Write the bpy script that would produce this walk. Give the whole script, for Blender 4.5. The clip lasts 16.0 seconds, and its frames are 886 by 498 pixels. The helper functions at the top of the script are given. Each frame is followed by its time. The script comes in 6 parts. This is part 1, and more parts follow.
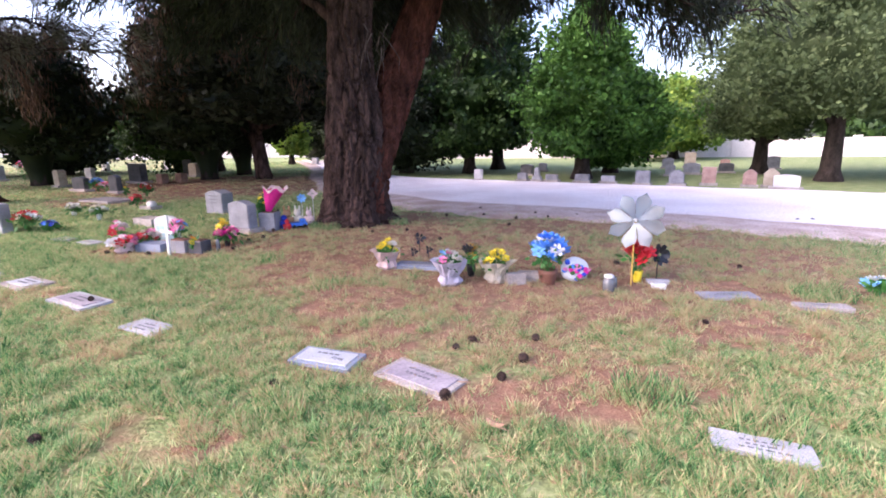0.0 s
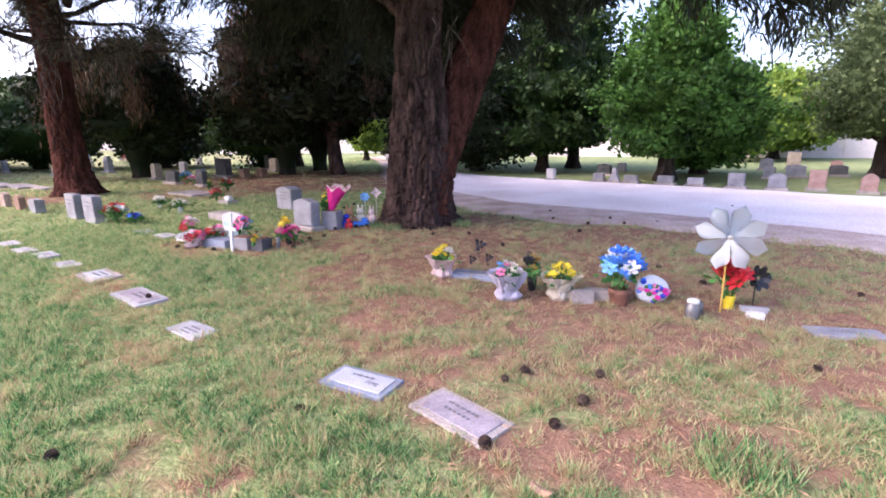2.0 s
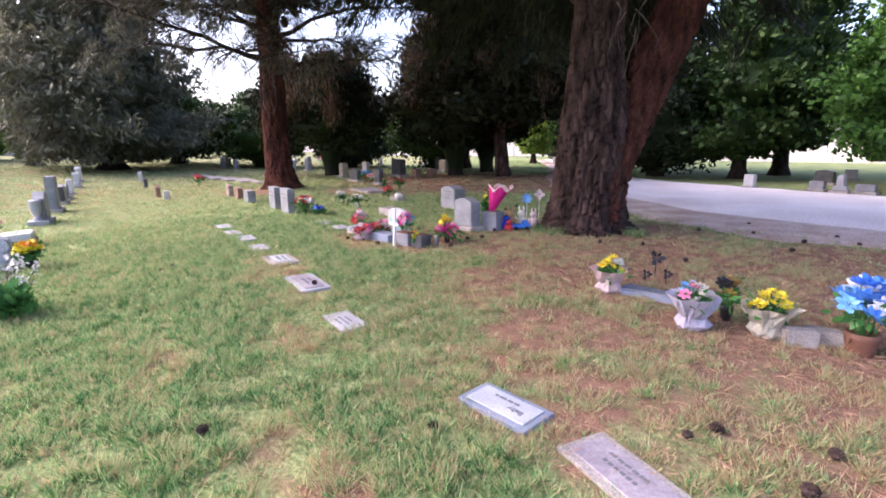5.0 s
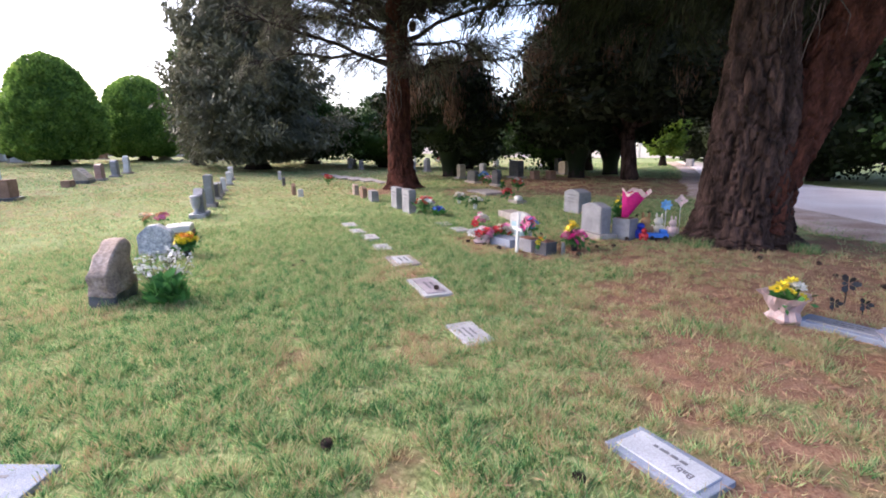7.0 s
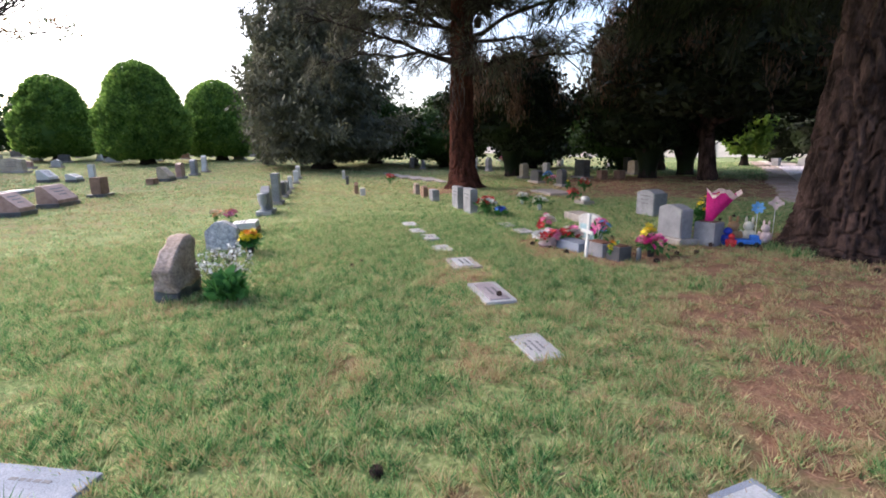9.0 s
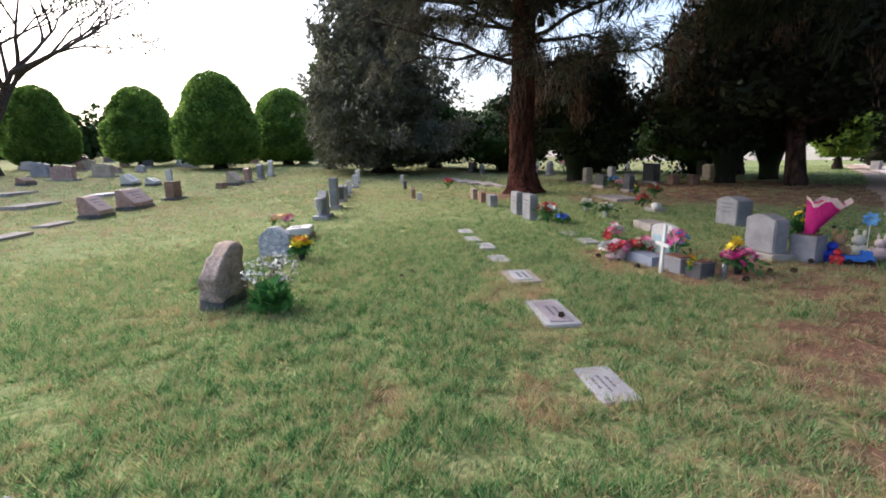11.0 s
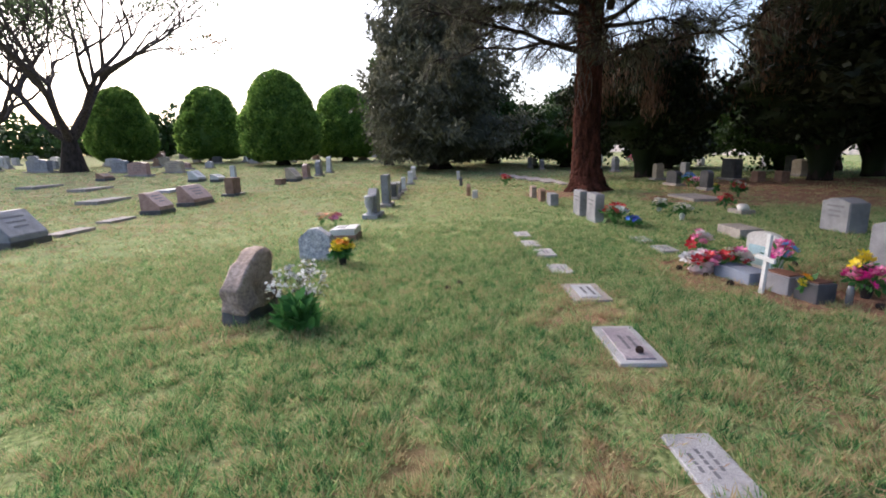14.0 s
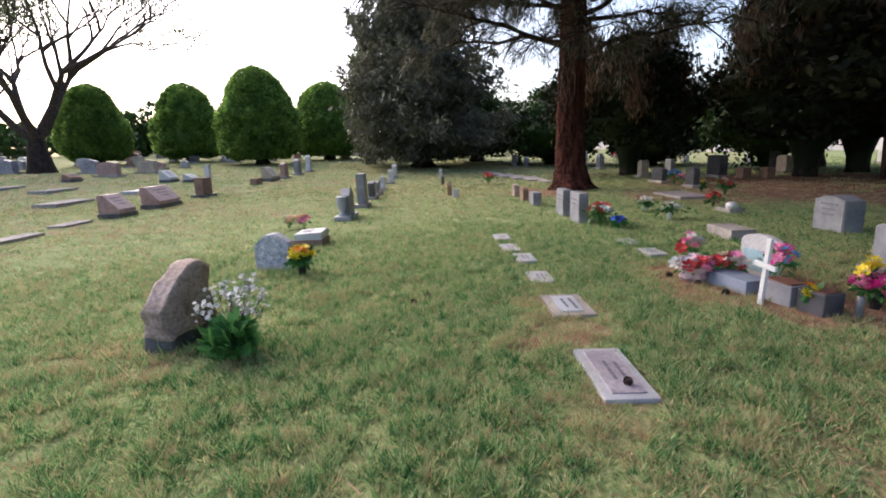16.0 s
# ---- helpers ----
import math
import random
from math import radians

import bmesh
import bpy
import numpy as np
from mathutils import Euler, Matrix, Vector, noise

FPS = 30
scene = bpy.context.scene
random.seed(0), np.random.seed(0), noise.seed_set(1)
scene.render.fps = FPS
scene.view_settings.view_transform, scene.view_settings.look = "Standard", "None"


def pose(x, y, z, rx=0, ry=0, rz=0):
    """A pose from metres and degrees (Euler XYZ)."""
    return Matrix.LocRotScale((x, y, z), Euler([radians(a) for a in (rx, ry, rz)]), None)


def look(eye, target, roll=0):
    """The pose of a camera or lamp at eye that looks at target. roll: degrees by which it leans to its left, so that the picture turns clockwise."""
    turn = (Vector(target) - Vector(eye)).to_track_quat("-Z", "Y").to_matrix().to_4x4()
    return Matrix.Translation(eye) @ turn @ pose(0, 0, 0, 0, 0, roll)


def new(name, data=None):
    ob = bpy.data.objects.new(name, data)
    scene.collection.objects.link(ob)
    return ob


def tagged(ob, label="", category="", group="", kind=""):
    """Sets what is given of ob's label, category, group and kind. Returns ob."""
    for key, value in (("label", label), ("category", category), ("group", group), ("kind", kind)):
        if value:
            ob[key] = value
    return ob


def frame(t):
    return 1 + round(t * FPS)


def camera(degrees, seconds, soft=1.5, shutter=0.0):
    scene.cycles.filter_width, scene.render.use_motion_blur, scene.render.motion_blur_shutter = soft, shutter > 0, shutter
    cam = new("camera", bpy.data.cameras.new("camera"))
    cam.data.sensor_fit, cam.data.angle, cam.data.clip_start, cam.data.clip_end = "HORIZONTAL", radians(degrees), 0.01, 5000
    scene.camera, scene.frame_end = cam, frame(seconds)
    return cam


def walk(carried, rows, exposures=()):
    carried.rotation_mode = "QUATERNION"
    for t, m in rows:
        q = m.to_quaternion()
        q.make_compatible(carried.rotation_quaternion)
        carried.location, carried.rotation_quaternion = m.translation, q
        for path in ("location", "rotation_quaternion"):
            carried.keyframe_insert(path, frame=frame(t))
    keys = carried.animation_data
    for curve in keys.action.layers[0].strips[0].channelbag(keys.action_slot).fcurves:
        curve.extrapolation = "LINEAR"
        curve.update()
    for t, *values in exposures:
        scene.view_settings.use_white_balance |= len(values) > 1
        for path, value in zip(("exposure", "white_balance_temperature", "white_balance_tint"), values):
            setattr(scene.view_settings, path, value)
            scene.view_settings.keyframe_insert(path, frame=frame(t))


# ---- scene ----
cam = camera(85.4, 16.0, soft=1.8)
PATH = [
    (0, (0.0, 0.053, 1.531), (-0.015, 2.005, 1.095), -0.9),
    (0.5, (0.045, 0.172, 1.518), (-0.008, 2.123, 1.081), -0.8),
    (1, (0.088, 0.315, 1.543), (-0.043, 2.263, 1.108), -0.8),
    (1.5, (0.097, 0.404, 1.562), (-0.109, 2.345, 1.124), -0.7),
    (2, (0.121, 0.494, 1.571), (-0.186, 2.419, 1.125), -0.6),
    (2.5, (0.143, 0.547, 1.567), (-0.253, 2.455, 1.116), -0.8),
    (3, (0.143, 0.634, 1.534), (-0.365, 2.514, 1.08), -0.7),
    (3.5, (0.15, 0.7, 1.532), (-0.455, 2.553, 1.085), -0.7),
    (6, (-0.147, 1.018, 1.46), (-1.28, 2.612, 1.043), -0.6),
    (6.5, (-0.229, 1.051, 1.474), (-1.449, 2.582, 1.059), -0.7),
    (7, (-0.315, 1.1, 1.469), (-1.622, 2.557, 1.056), -0.8),
    (7.5, (-0.365, 1.116, 1.477), (-1.714, 2.534, 1.064), -0.7),
    (8, (-0.42, 1.166, 1.461), (-1.818, 2.536, 1.05), -0.9),
    (8.5, (-0.472, 1.207, 1.452), (-1.905, 2.541, 1.04), -0.8),
    (9, (-0.559, 1.302, 1.429), (-2.038, 2.583, 1.02), -1.0),
    (9.5, (-0.636, 1.395, 1.424), (-2.153, 2.634, 1.023), -1.1),
    (12, (-1.024, 1.705, 1.428), (-2.705, 2.716, 1.038), -1.4),
    (12.5, (-1.113, 1.773, 1.416), (-2.811, 2.754, 1.023), -1.4),
    (13, (-1.235, 1.871, 1.415), (-2.958, 2.806, 1.017), -1.5),
    (13.5, (-1.318, 1.936, 1.426), (-3.056, 2.842, 1.025), -1.5),
    (14, (-1.419, 2.035, 1.422), (-3.167, 2.922, 1.022), -1.6),
    (14.5, (-1.497, 2.119, 1.403), (-3.247, 3.002, 1.004), -1.7),
    (15, (-1.611, 2.237, 1.375), (-3.355, 3.132, 0.976), -1.7),
    (15.5, (-1.705, 2.343, 1.376), (-3.441, 3.252, 0.977), -1.8),
    (16, (-1.808, 2.47, 1.404), (-3.529, 3.402, 0.995), -1.9),
]
EXPOSURE = [(0, 2.15, 6100, 30), (3.5, 2.1, 6100, 30), (7, 1.9, 6200, 20), (9.5, 1.48, 6250, 14), (12, 1.35, 6300, 13), (16, 1.3, 6300, 17)]
walk(cam, [(t, look(eye, target, roll)) for t, eye, target, roll in PATH], EXPOSURE)


# ---- light: the sun has sunk low behind the trees, the sky is bright and pale ----
world = bpy.data.worlds.new("sky")
scene.world = world
world.use_nodes = True
wn = world.node_tree.nodes
sky = wn.new("ShaderNodeTexSky")
sky.sky_type = "NISHITA"
sky.sun_disc = False
SUN_AZ = (-0.95, -0.31)
SUN_EL = radians(38)
sky.sun_elevation = SUN_EL
sky.sun_rotation = math.atan2(SUN_AZ[0], SUN_AZ[1])
sky.dust_density = 4.0
sky.air_density = 1.0
sky.ozone_density = 1.0
wn["Background"].inputs["Strength"].default_value = 0.15
world.node_tree.links.new(sky.outputs[0], wn["Background"].inputs["Color"])
sun_data = bpy.data.lights.new("sun", "SUN")
sun_data.energy = 1.0
sun_data.angle = radians(70)
sun_data.color = (1.0, 0.93, 0.82)
sun = new("sun", sun_data)
sun.matrix_world = look((SUN_AZ[0] * 60, SUN_AZ[1] * 60, 60 * math.tan(SUN_EL)), (0, 0, 0))


# ---- materials ----
def nodes_of(name):
    m = bpy.data.materials.new(name)
    m.use_nodes = True
    t = m.node_tree
    return m, t.nodes, t.links, t.nodes["Principled BSDF"]


def surface(name, dark, light, scale=8.0, rough=0.7, bump=0.2, fine=60.0, metal=0.0, spec=0.4, stretch=(1, 1, 1), spots=0.0):
    """Two colours mixed by a broad noise, a fine grain over both, and relief."""
    m, n, l, p = nodes_of(name)
    co = n.new("ShaderNodeTexCoord")
    mp = n.new("ShaderNodeMapping")
    mp.inputs["Scale"].default_value = stretch
    l.new(co.outputs["Object"], mp.inputs["Vector"])
    a = n.new("ShaderNodeTexNoise")
    a.inputs["Scale"].default_value, a.inputs["Detail"].default_value = scale, 6
    b = n.new("ShaderNodeTexNoise")
    b.inputs["Scale"].default_value, b.inputs["Detail"].default_value = fine, 3
    l.new(mp.outputs[0], a.inputs["Vector"])
    l.new(mp.outputs[0], b.inputs["Vector"])
    r = n.new("ShaderNodeValToRGB")
    r.color_ramp.elements[0].position, r.color_ramp.elements[1].position = 0.32, 0.68
    r.color_ramp.elements[0].color, r.color_ramp.elements[1].color = (*dark, 1), (*light, 1)
    l.new(a.outputs["Fac"], r.inputs["Fac"])
    g = n.new("ShaderNodeMapRange")
    g.inputs["From Min"].default_value, g.inputs["From Max"].default_value = 0.3, 0.7
    g.inputs["To Min"].default_value, g.inputs["To Max"].default_value = 0.78 - spots, 1.15 + spots
    l.new(b.outputs["Fac"], g.inputs["Value"])
    v = n.new("ShaderNodeVectorMath")
    v.operation = "SCALE"
    l.new(r.outputs["Color"], v.inputs[0])
    l.new(g.outputs[0], v.inputs["Scale"])
    l.new(v.outputs[0], p.inputs["Base Color"])
    p.inputs["Roughness"].default_value, p.inputs["Metallic"].default_value = rough, metal
    p.inputs["Specular IOR Level"].default_value = spec
    k = n.new("ShaderNodeBump")
    k.inputs["Strength"].default_value, k.inputs["Distance"].default_value = bump, 0.01
    l.new(b.outputs["Fac"], k.inputs["Height"])
    l.new(k.outputs[0], p.inputs["Normal"])
    return m


def foliage(name, dark, light, tip=None, glow=0.3, rough=0.6):
    """Leaves: colour by leaf and by broad patches, with light passing through."""
    m, n, l, p = nodes_of(name)
    geo = n.new("ShaderNodeNewGeometry")
    no = n.new("ShaderNodeTexNoise")
    no.inputs["Scale"].default_value, no.inputs["Detail"].default_value = 0.9, 3
    l.new(geo.outputs["Position"], no.inputs["Vector"])
    ad = n.new("ShaderNodeMath")
    ad.operation = "MULTIPLY_ADD"
    ad.inputs[1].default_value = 0.5
    l.new(geo.outputs["Random Per Island"], ad.inputs[0])
    mu = n.new("ShaderNodeMath")
    mu.operation = "MULTIPLY_ADD"
    mu.inputs[1].default_value, mu.inputs[2].default_value = 1.3, -0.4
    l.new(no.outputs["Fac"], mu.inputs[0])
    l.new(mu.outputs[0], ad.inputs[2])
    r = n.new("ShaderNodeValToRGB")
    r.color_ramp.elements[0].position, r.color_ramp.elements[1].position = 0.1, 0.8
    r.color_ramp.elements[0].color, r.color_ramp.elements[1].color = (*dark, 1), (*light, 1)
    if tip:
        e = r.color_ramp.elements.new(0.97)
        e.color = (*tip, 1)
    l.new(ad.outputs[0], r.inputs["Fac"])
    l.new(r.outputs["Color"], p.inputs["Base Color"])
    p.inputs["Roughness"].default_value, p.inputs["Specular IOR Level"].default_value = rough, 0.2
    tr = n.new("ShaderNodeBsdfTranslucent")
    l.new(r.outputs["Color"], tr.inputs["Color"])
    mx = n.new("ShaderNodeMixShader")
    mx.inputs[0].default_value = glow
    l.new(p.outputs[0], mx.inputs[1])
    l.new(tr.outputs[0], mx.inputs[2])
    l.new(mx.outputs[0], n["Material Output"].inputs["Surface"])
    return m


def ground_material():
    m, n, l, p = nodes_of("lawn_soil")
    geo = n.new("ShaderNodeNewGeometry")
    at = n.new("ShaderNodeAttribute")
    at.attribute_name = "dry"

    def noi(scale, detail=5):
        x = n.new("ShaderNodeTexNoise")
        x.inputs["Scale"].default_value, x.inputs["Detail"].default_value = scale, detail
        l.new(geo.outputs["Position"], x.inputs["Vector"])
        return x.outputs["Fac"]

    def ramp(src, *stops):
        r = n.new("ShaderNodeValToRGB")
        r.color_ramp.elements[0].position, r.color_ramp.elements[0].color = stops[0][0], (*stops[0][1], 1)
        r.color_ramp.elements[1].position, r.color_ramp.elements[1].color = stops[-1][0], (*stops[-1][1], 1)
        for s, c in stops[1:-1]:
            r.color_ramp.elements.new(s).color = (*c, 1)
        l.new(src, r.inputs["Fac"])
        return r.outputs["Color"]

    def mix(f, a, b):
        x = n.new("ShaderNodeMix")
        x.data_type = "RGBA"
        l.new(f, x.inputs[0])
        l.new(a, x.inputs[6])
        l.new(b, x.inputs[7])
        return x.outputs[2]

    def ranged(src, a, b):
        x = n.new("ShaderNodeMapRange")
        x.inputs["From Min"].default_value, x.inputs["From Max"].default_value = a, b
        l.new(src, x.inputs["Value"])
        return x.outputs[0]

    green = ramp(noi(2.2), (0.25, (0.08, 0.11, 0.04)), (0.5, (0.21, 0.25, 0.11)), (0.75, (0.42, 0.39, 0.22)))
    tuft = ramp(noi(24, 6), (0.34, (0.04, 0.06, 0.02)), (0.52, (0.21, 0.27, 0.10)), (0.68, (0.42, 0.42, 0.23)))
    half = n.new("ShaderNodeValue")
    half.outputs[0].default_value = 0.55
    lawn = mix(half.outputs[0], green, tuft)
    soil = ramp(noi(9, 8), (0.25, (0.12, 0.048, 0.03)), (0.5, (0.27, 0.115, 0.07)), (0.75, (0.38, 0.205, 0.13)))
    grit = ramp(noi(75, 4), (0.3, (0.12, 0.07, 0.05)), (0.7, (0.38, 0.27, 0.19)))
    soil = mix(half.outputs[0], soil, grit)
    sm = n.new("ShaderNodeMath")
    sm.operation = "ADD"
    l.new(at.outputs["Fac"], sm.inputs[0])
    off = n.new("ShaderNodeMath")
    off.operation = "MULTIPLY_ADD"
    off.inputs[1].default_value, off.inputs[2].default_value = 1.1, -0.55
    l.new(noi(3.5, 6), off.inputs[0])
    l.new(off.outputs[0], sm.inputs[1])
    l.new(mix(ranged(sm.outputs[0], 0.38, 0.72), lawn, soil), p.inputs["Base Color"])
    p.inputs["Roughness"].default_value, p.inputs["Specular IOR Level"].default_value = 0.95, 0.1
    k = n.new("ShaderNodeBump")
    k.inputs["Strength"].default_value, k.inputs["Distance"].default_value = 0.7, 0.03
    l.new(noi(45, 6), k.inputs["Height"])
    l.new(k.outputs[0], p.inputs["Normal"])
    return m


def blade_material():
    m, n, l, p = nodes_of("grass_blades")
    at = n.new("ShaderNodeAttribute")
    at.attribute_name = "dry"
    geo = n.new("ShaderNodeNewGeometry")
    no = n.new("ShaderNodeTexNoise")
    no.inputs["Scale"].default_value, no.inputs["Detail"].default_value = 9.0, 5
    no.inputs["Roughness"].default_value = 0.72
    l.new(geo.outputs["Position"], no.inputs["Vector"])
    mu = n.new("ShaderNodeMath")
    mu.operation = "MULTIPLY_ADD"
    mu.inputs[1].default_value, mu.inputs[2].default_value = 3.6, -1.82
    l.new(no.outputs["Fac"], mu.inputs[0])
    a1 = n.new("ShaderNodeMath")
    a1.operation = "MULTIPLY_ADD"
    a1.inputs[1].default_value = 1.0
    l.new(geo.outputs["Random Per Island"], a1.inputs[0])
    l.new(mu.outputs[0], a1.inputs[2])
    a2 = n.new("ShaderNodeMath")
    a2.operation = "MULTIPLY_ADD"
    a2.inputs[1].default_value = 0.75
    l.new(at.outputs["Fac"], a2.inputs[0])
    l.new(a1.outputs[0], a2.inputs[2])
    r = n.new("ShaderNodeValToRGB")
    r.color_ramp.elements[0].position, r.color_ramp.elements[0].color = 0.0, (0.04, 0.13, 0.045, 1)
    r.color_ramp.elements[1].position, r.color_ramp.elements[1].color = 1.0, (0.46, 0.34, 0.20, 1)
    for s, c in ((0.3, (0.13, 0.31, 0.105, 1)), (0.6, (0.33, 0.47, 0.20, 1)), (0.88, (0.58, 0.53, 0.29, 1))):
        r.color_ramp.elements.new(s).color = c
    l.new(a2.outputs[0], r.inputs["Fac"])
    l.new(r.outputs["Color"], p.inputs["Base Color"])
    p.inputs["Roughness"].default_value, p.inputs["Specular IOR Level"].default_value = 0.6, 0.25
    tr = n.new("ShaderNodeBsdfTranslucent")
    l.new(r.outputs["Color"], tr.inputs["Color"])
    mx = n.new("ShaderNodeMixShader")
    mx.inputs[0].default_value = 0.42
    l.new(p.outputs[0], mx.inputs[1])
    l.new(tr.outputs[0], mx.inputs[2])
    l.new(mx.outputs[0], n["Material Output"].inputs["Surface"])
    return m


def plain(name, col, rough=0.55, spec=0.4, vary=0.12, metal=0.0):
    d = tuple(c * (1 - vary) for c in col)
    u = tuple(min(1, c * (1 + vary)) for c in col)
    return surface(name, d, u, 14, rough, 0.08, 120, metal, spec)


SOIL, BLADE = ground_material(), blade_material()
BARK = surface("pine_bark", (0.012, 0.008, 0.007), (0.10, 0.062, 0.054), 6, 0.95, 0.9, 38, 0, 0.1, (1, 1, 0.35), 0.15)
BARK_RED = surface("red_bark", (0.018, 0.009, 0.007), (0.125, 0.046, 0.033), 5, 0.95, 0.9, 30, 0, 0.1, (1, 1, 0.3), 0.15)
BARK_GREY = surface("grey_bark", (0.018, 0.014, 0.012), (0.06, 0.046, 0.04), 6, 0.95, 0.6, 30, 0, 0.1, (1, 1, 0.4), 0.1)
BARK_PALE = surface("pale_twig", (0.06, 0.045, 0.04), (0.15, 0.12, 0.11), 9, 0.95, 0.4, 40, 0, 0.1)
BARK_TWIG = surface("grey_twig", (0.035, 0.027, 0.025), (0.10, 0.078, 0.072), 9, 0.95, 0.4, 40, 0, 0.1)
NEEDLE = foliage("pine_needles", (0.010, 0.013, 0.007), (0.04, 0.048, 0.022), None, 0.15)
NEEDLE_GREY = foliage("grey_green_needles", (0.05, 0.055, 0.038), (0.15, 0.15, 0.10), None, 0.25)
NEEDLE_DEAD = foliage("dead_needles", (0.045, 0.032, 0.022), (0.16, 0.095, 0.06), None, 0.2)
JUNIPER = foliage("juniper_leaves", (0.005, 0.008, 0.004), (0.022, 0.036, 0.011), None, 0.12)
CYPRESS = foliage("cypress_leaves", (0.010, 0.026, 0.007), (0.045, 0.09, 0.02), (0.09, 0.14, 0.03), 0.2)
CLIPPED = foliage("clipped_cypress_leaves", (0.06, 0.13, 0.03), (0.22, 0.36, 0.08), (0.38, 0.43, 0.12), 0.5)
BROAD = foliage("broad_leaves", (0.012, 0.036, 0.008), (0.10, 0.23, 0.04), (0.20, 0.35, 0.07), 0.3)
LIME = foliage("lime_leaves", (0.09, 0.17, 0.03), (0.22, 0.32, 0.05), (0.34, 0.38, 0.07), 0.4)
OLIVE = foliage("olive_leaves", (0.04, 0.066, 0.027), (0.16, 0.215, 0.09), (0.24, 0.30, 0.14), 0.35)
RUSSET = foliage("russet_leaves", (0.10, 0.05, 0.02), (0.30, 0.15, 0.06), None, 0.4)
STEM = foliage("plastic_leaves", (0.025, 0.085, 0.025), (0.08, 0.24, 0.06), None, 0.15, 0.45)
GLOSSY_LEAF = foliage("broad_plant_leaves", (0.05, 0.16, 0.045), (0.17, 0.40, 0.11), (0.30, 0.50, 0.18), 0.3, 0.4)
GRANITE = surface("grey_granite", (0.19, 0.19, 0.215), (0.31, 0.31, 0.345), 5, 0.5, 0.12, 190, 0, 0.4, (1, 1, 1), 0.2)
GRANITE_PALE = surface("pale_granite", (0.31, 0.31, 0.34), (0.44, 0.44, 0.47), 4, 0.55, 0.12, 170, 0, 0.4, (1, 1, 1), 0.12)
GRANITE_BLUE = surface("blue_granite", (0.17, 0.20, 0.27), (0.26, 0.295, 0.38), 4, 0.75, 0.1, 200, 0, 0.4, (1, 1, 1), 0.15)
GRANITE_DARK = surface("dark_granite", (0.04, 0.042, 0.05), (0.10, 0.10, 0.115), 5, 0.35, 0.08, 160, 0, 0.5)
GRANITE_PINK = surface("pink_granite", (0.28, 0.165, 0.145), (0.44, 0.285, 0.255), 6, 0.45, 0.12, 150, 0, 0.4, (1, 1, 1), 0.15)
MOTTLED = surface("mottled_pale_granite", (0.30, 0.31, 0.38), (0.66, 0.65, 0.68), 13, 0.8, 0.6, 55, 0, 0.3, (1, 1, 1), 0.15)
MARBLE = surface("white_marble", (0.48, 0.47, 0.47), (0.64, 0.63, 0.63), 3, 0.5, 0.08, 60)
CONCRETE = surface("worn_concrete", (0.26, 0.23, 0.22), (0.40, 0.36, 0.34), 5, 0.9, 0.35, 70, 0, 0.2, (1, 1, 1), 0.1)
MAUVE = surface("mauve_bronze_plate", (0.24, 0.21, 0.25), (0.36, 0.32, 0.36), 7, 0.5, 0.35, 45, 0, 0.4)
SANDSTONE = surface("brown_sandstone", (0.25, 0.185, 0.155), (0.50, 0.395, 0.35), 4.5, 0.85, 0.5, 35, 0, 0.2, (1, 1, 1.2), 0.1)
RED_STONE = surface("red_brown_stone", (0.20, 0.12, 0.085), (0.32, 0.20, 0.15), 5, 0.8, 0.4, 45)
TAN_STONE = surface("tan_stone", (0.34, 0.28, 0.22), (0.48, 0.41, 0.33), 5, 0.8, 0.3, 50)
INK = plain("engraving", (0.15, 0.15, 0.17), 0.8)
PANEL = surface("white_panel", (0.36, 0.38, 0.43), (0.47, 0.49, 0.55), 5, 0.4, 0.1, 120)
ROAD = surface("pale_gravel_road", (0.74, 0.62, 0.59), (0.89, 0.795, 0.775), 0.6, 0.95, 0.5, 26, 0, 0.15, (1, 1, 1), 0.08)
SHOULDER = surface("sandy_shoulder", (0.42, 0.30, 0.25), (0.62, 0.50, 0.45), 1.6, 0.95, 0.6, 30, 0, 0.1, (1, 1, 1), 0.1)
WALLPAINT = surface("pale_wall", (0.66, 0.58, 0.56), (0.78, 0.72, 0.70), 0.6, 0.9, 0.2, 20)
WHITE = plain("white_plastic", (0.68, 0.68, 0.69), 0.4, 0.5, 0.04)
PEARL = foliage("pearly_film", (0.84, 0.87, 0.87), (0.9, 0.92, 0.92), None, 0.5, 0.4)
YELLOW = plain("yellow_petals", (0.80, 0.62, 0.03))
ORANGE = plain("orange_petals", (0.80, 0.30, 0.02))
RED = plain("red_petals", (0.55, 0.03, 0.04))
PINK = plain("pink_petals", (0.75, 0.22, 0.40))
HOTPINK = plain("magenta_petals", (0.72, 0.03, 0.30))
PALEPINK = plain("pale_pink_wrap", (0.80, 0.64, 0.65))
LILAC = plain("lilac_wrap", (0.66, 0.62, 0.74))
BLUE = plain("blue_petals", (0.06, 0.22, 0.72))
SKYBLUE = plain("light_blue_petals", (0.20, 0.48, 0.85))
FADED = plain("faded_blue_print", (0.34, 0.50, 0.56))
NAVY = plain("royal_blue_petals", (0.02, 0.05, 0.42))
PEACH = plain("peach_petals", (0.85, 0.50, 0.36))
CREAM = plain("cream_petals", (0.75, 0.70, 0.60))
BLACK = plain("black_plastic", (0.018, 0.018, 0.02), 0.4)
GOLD = plain("gold_foil", (0.70, 0.42, 0.08), 0.3, 0.5, 0.2, 0.7)
TERRA = plain("brown_pot", (0.17, 0.075, 0.05), 0.7)
WOOD = plain("yellow_stick", (0.62, 0.40, 0.10), 0.6)
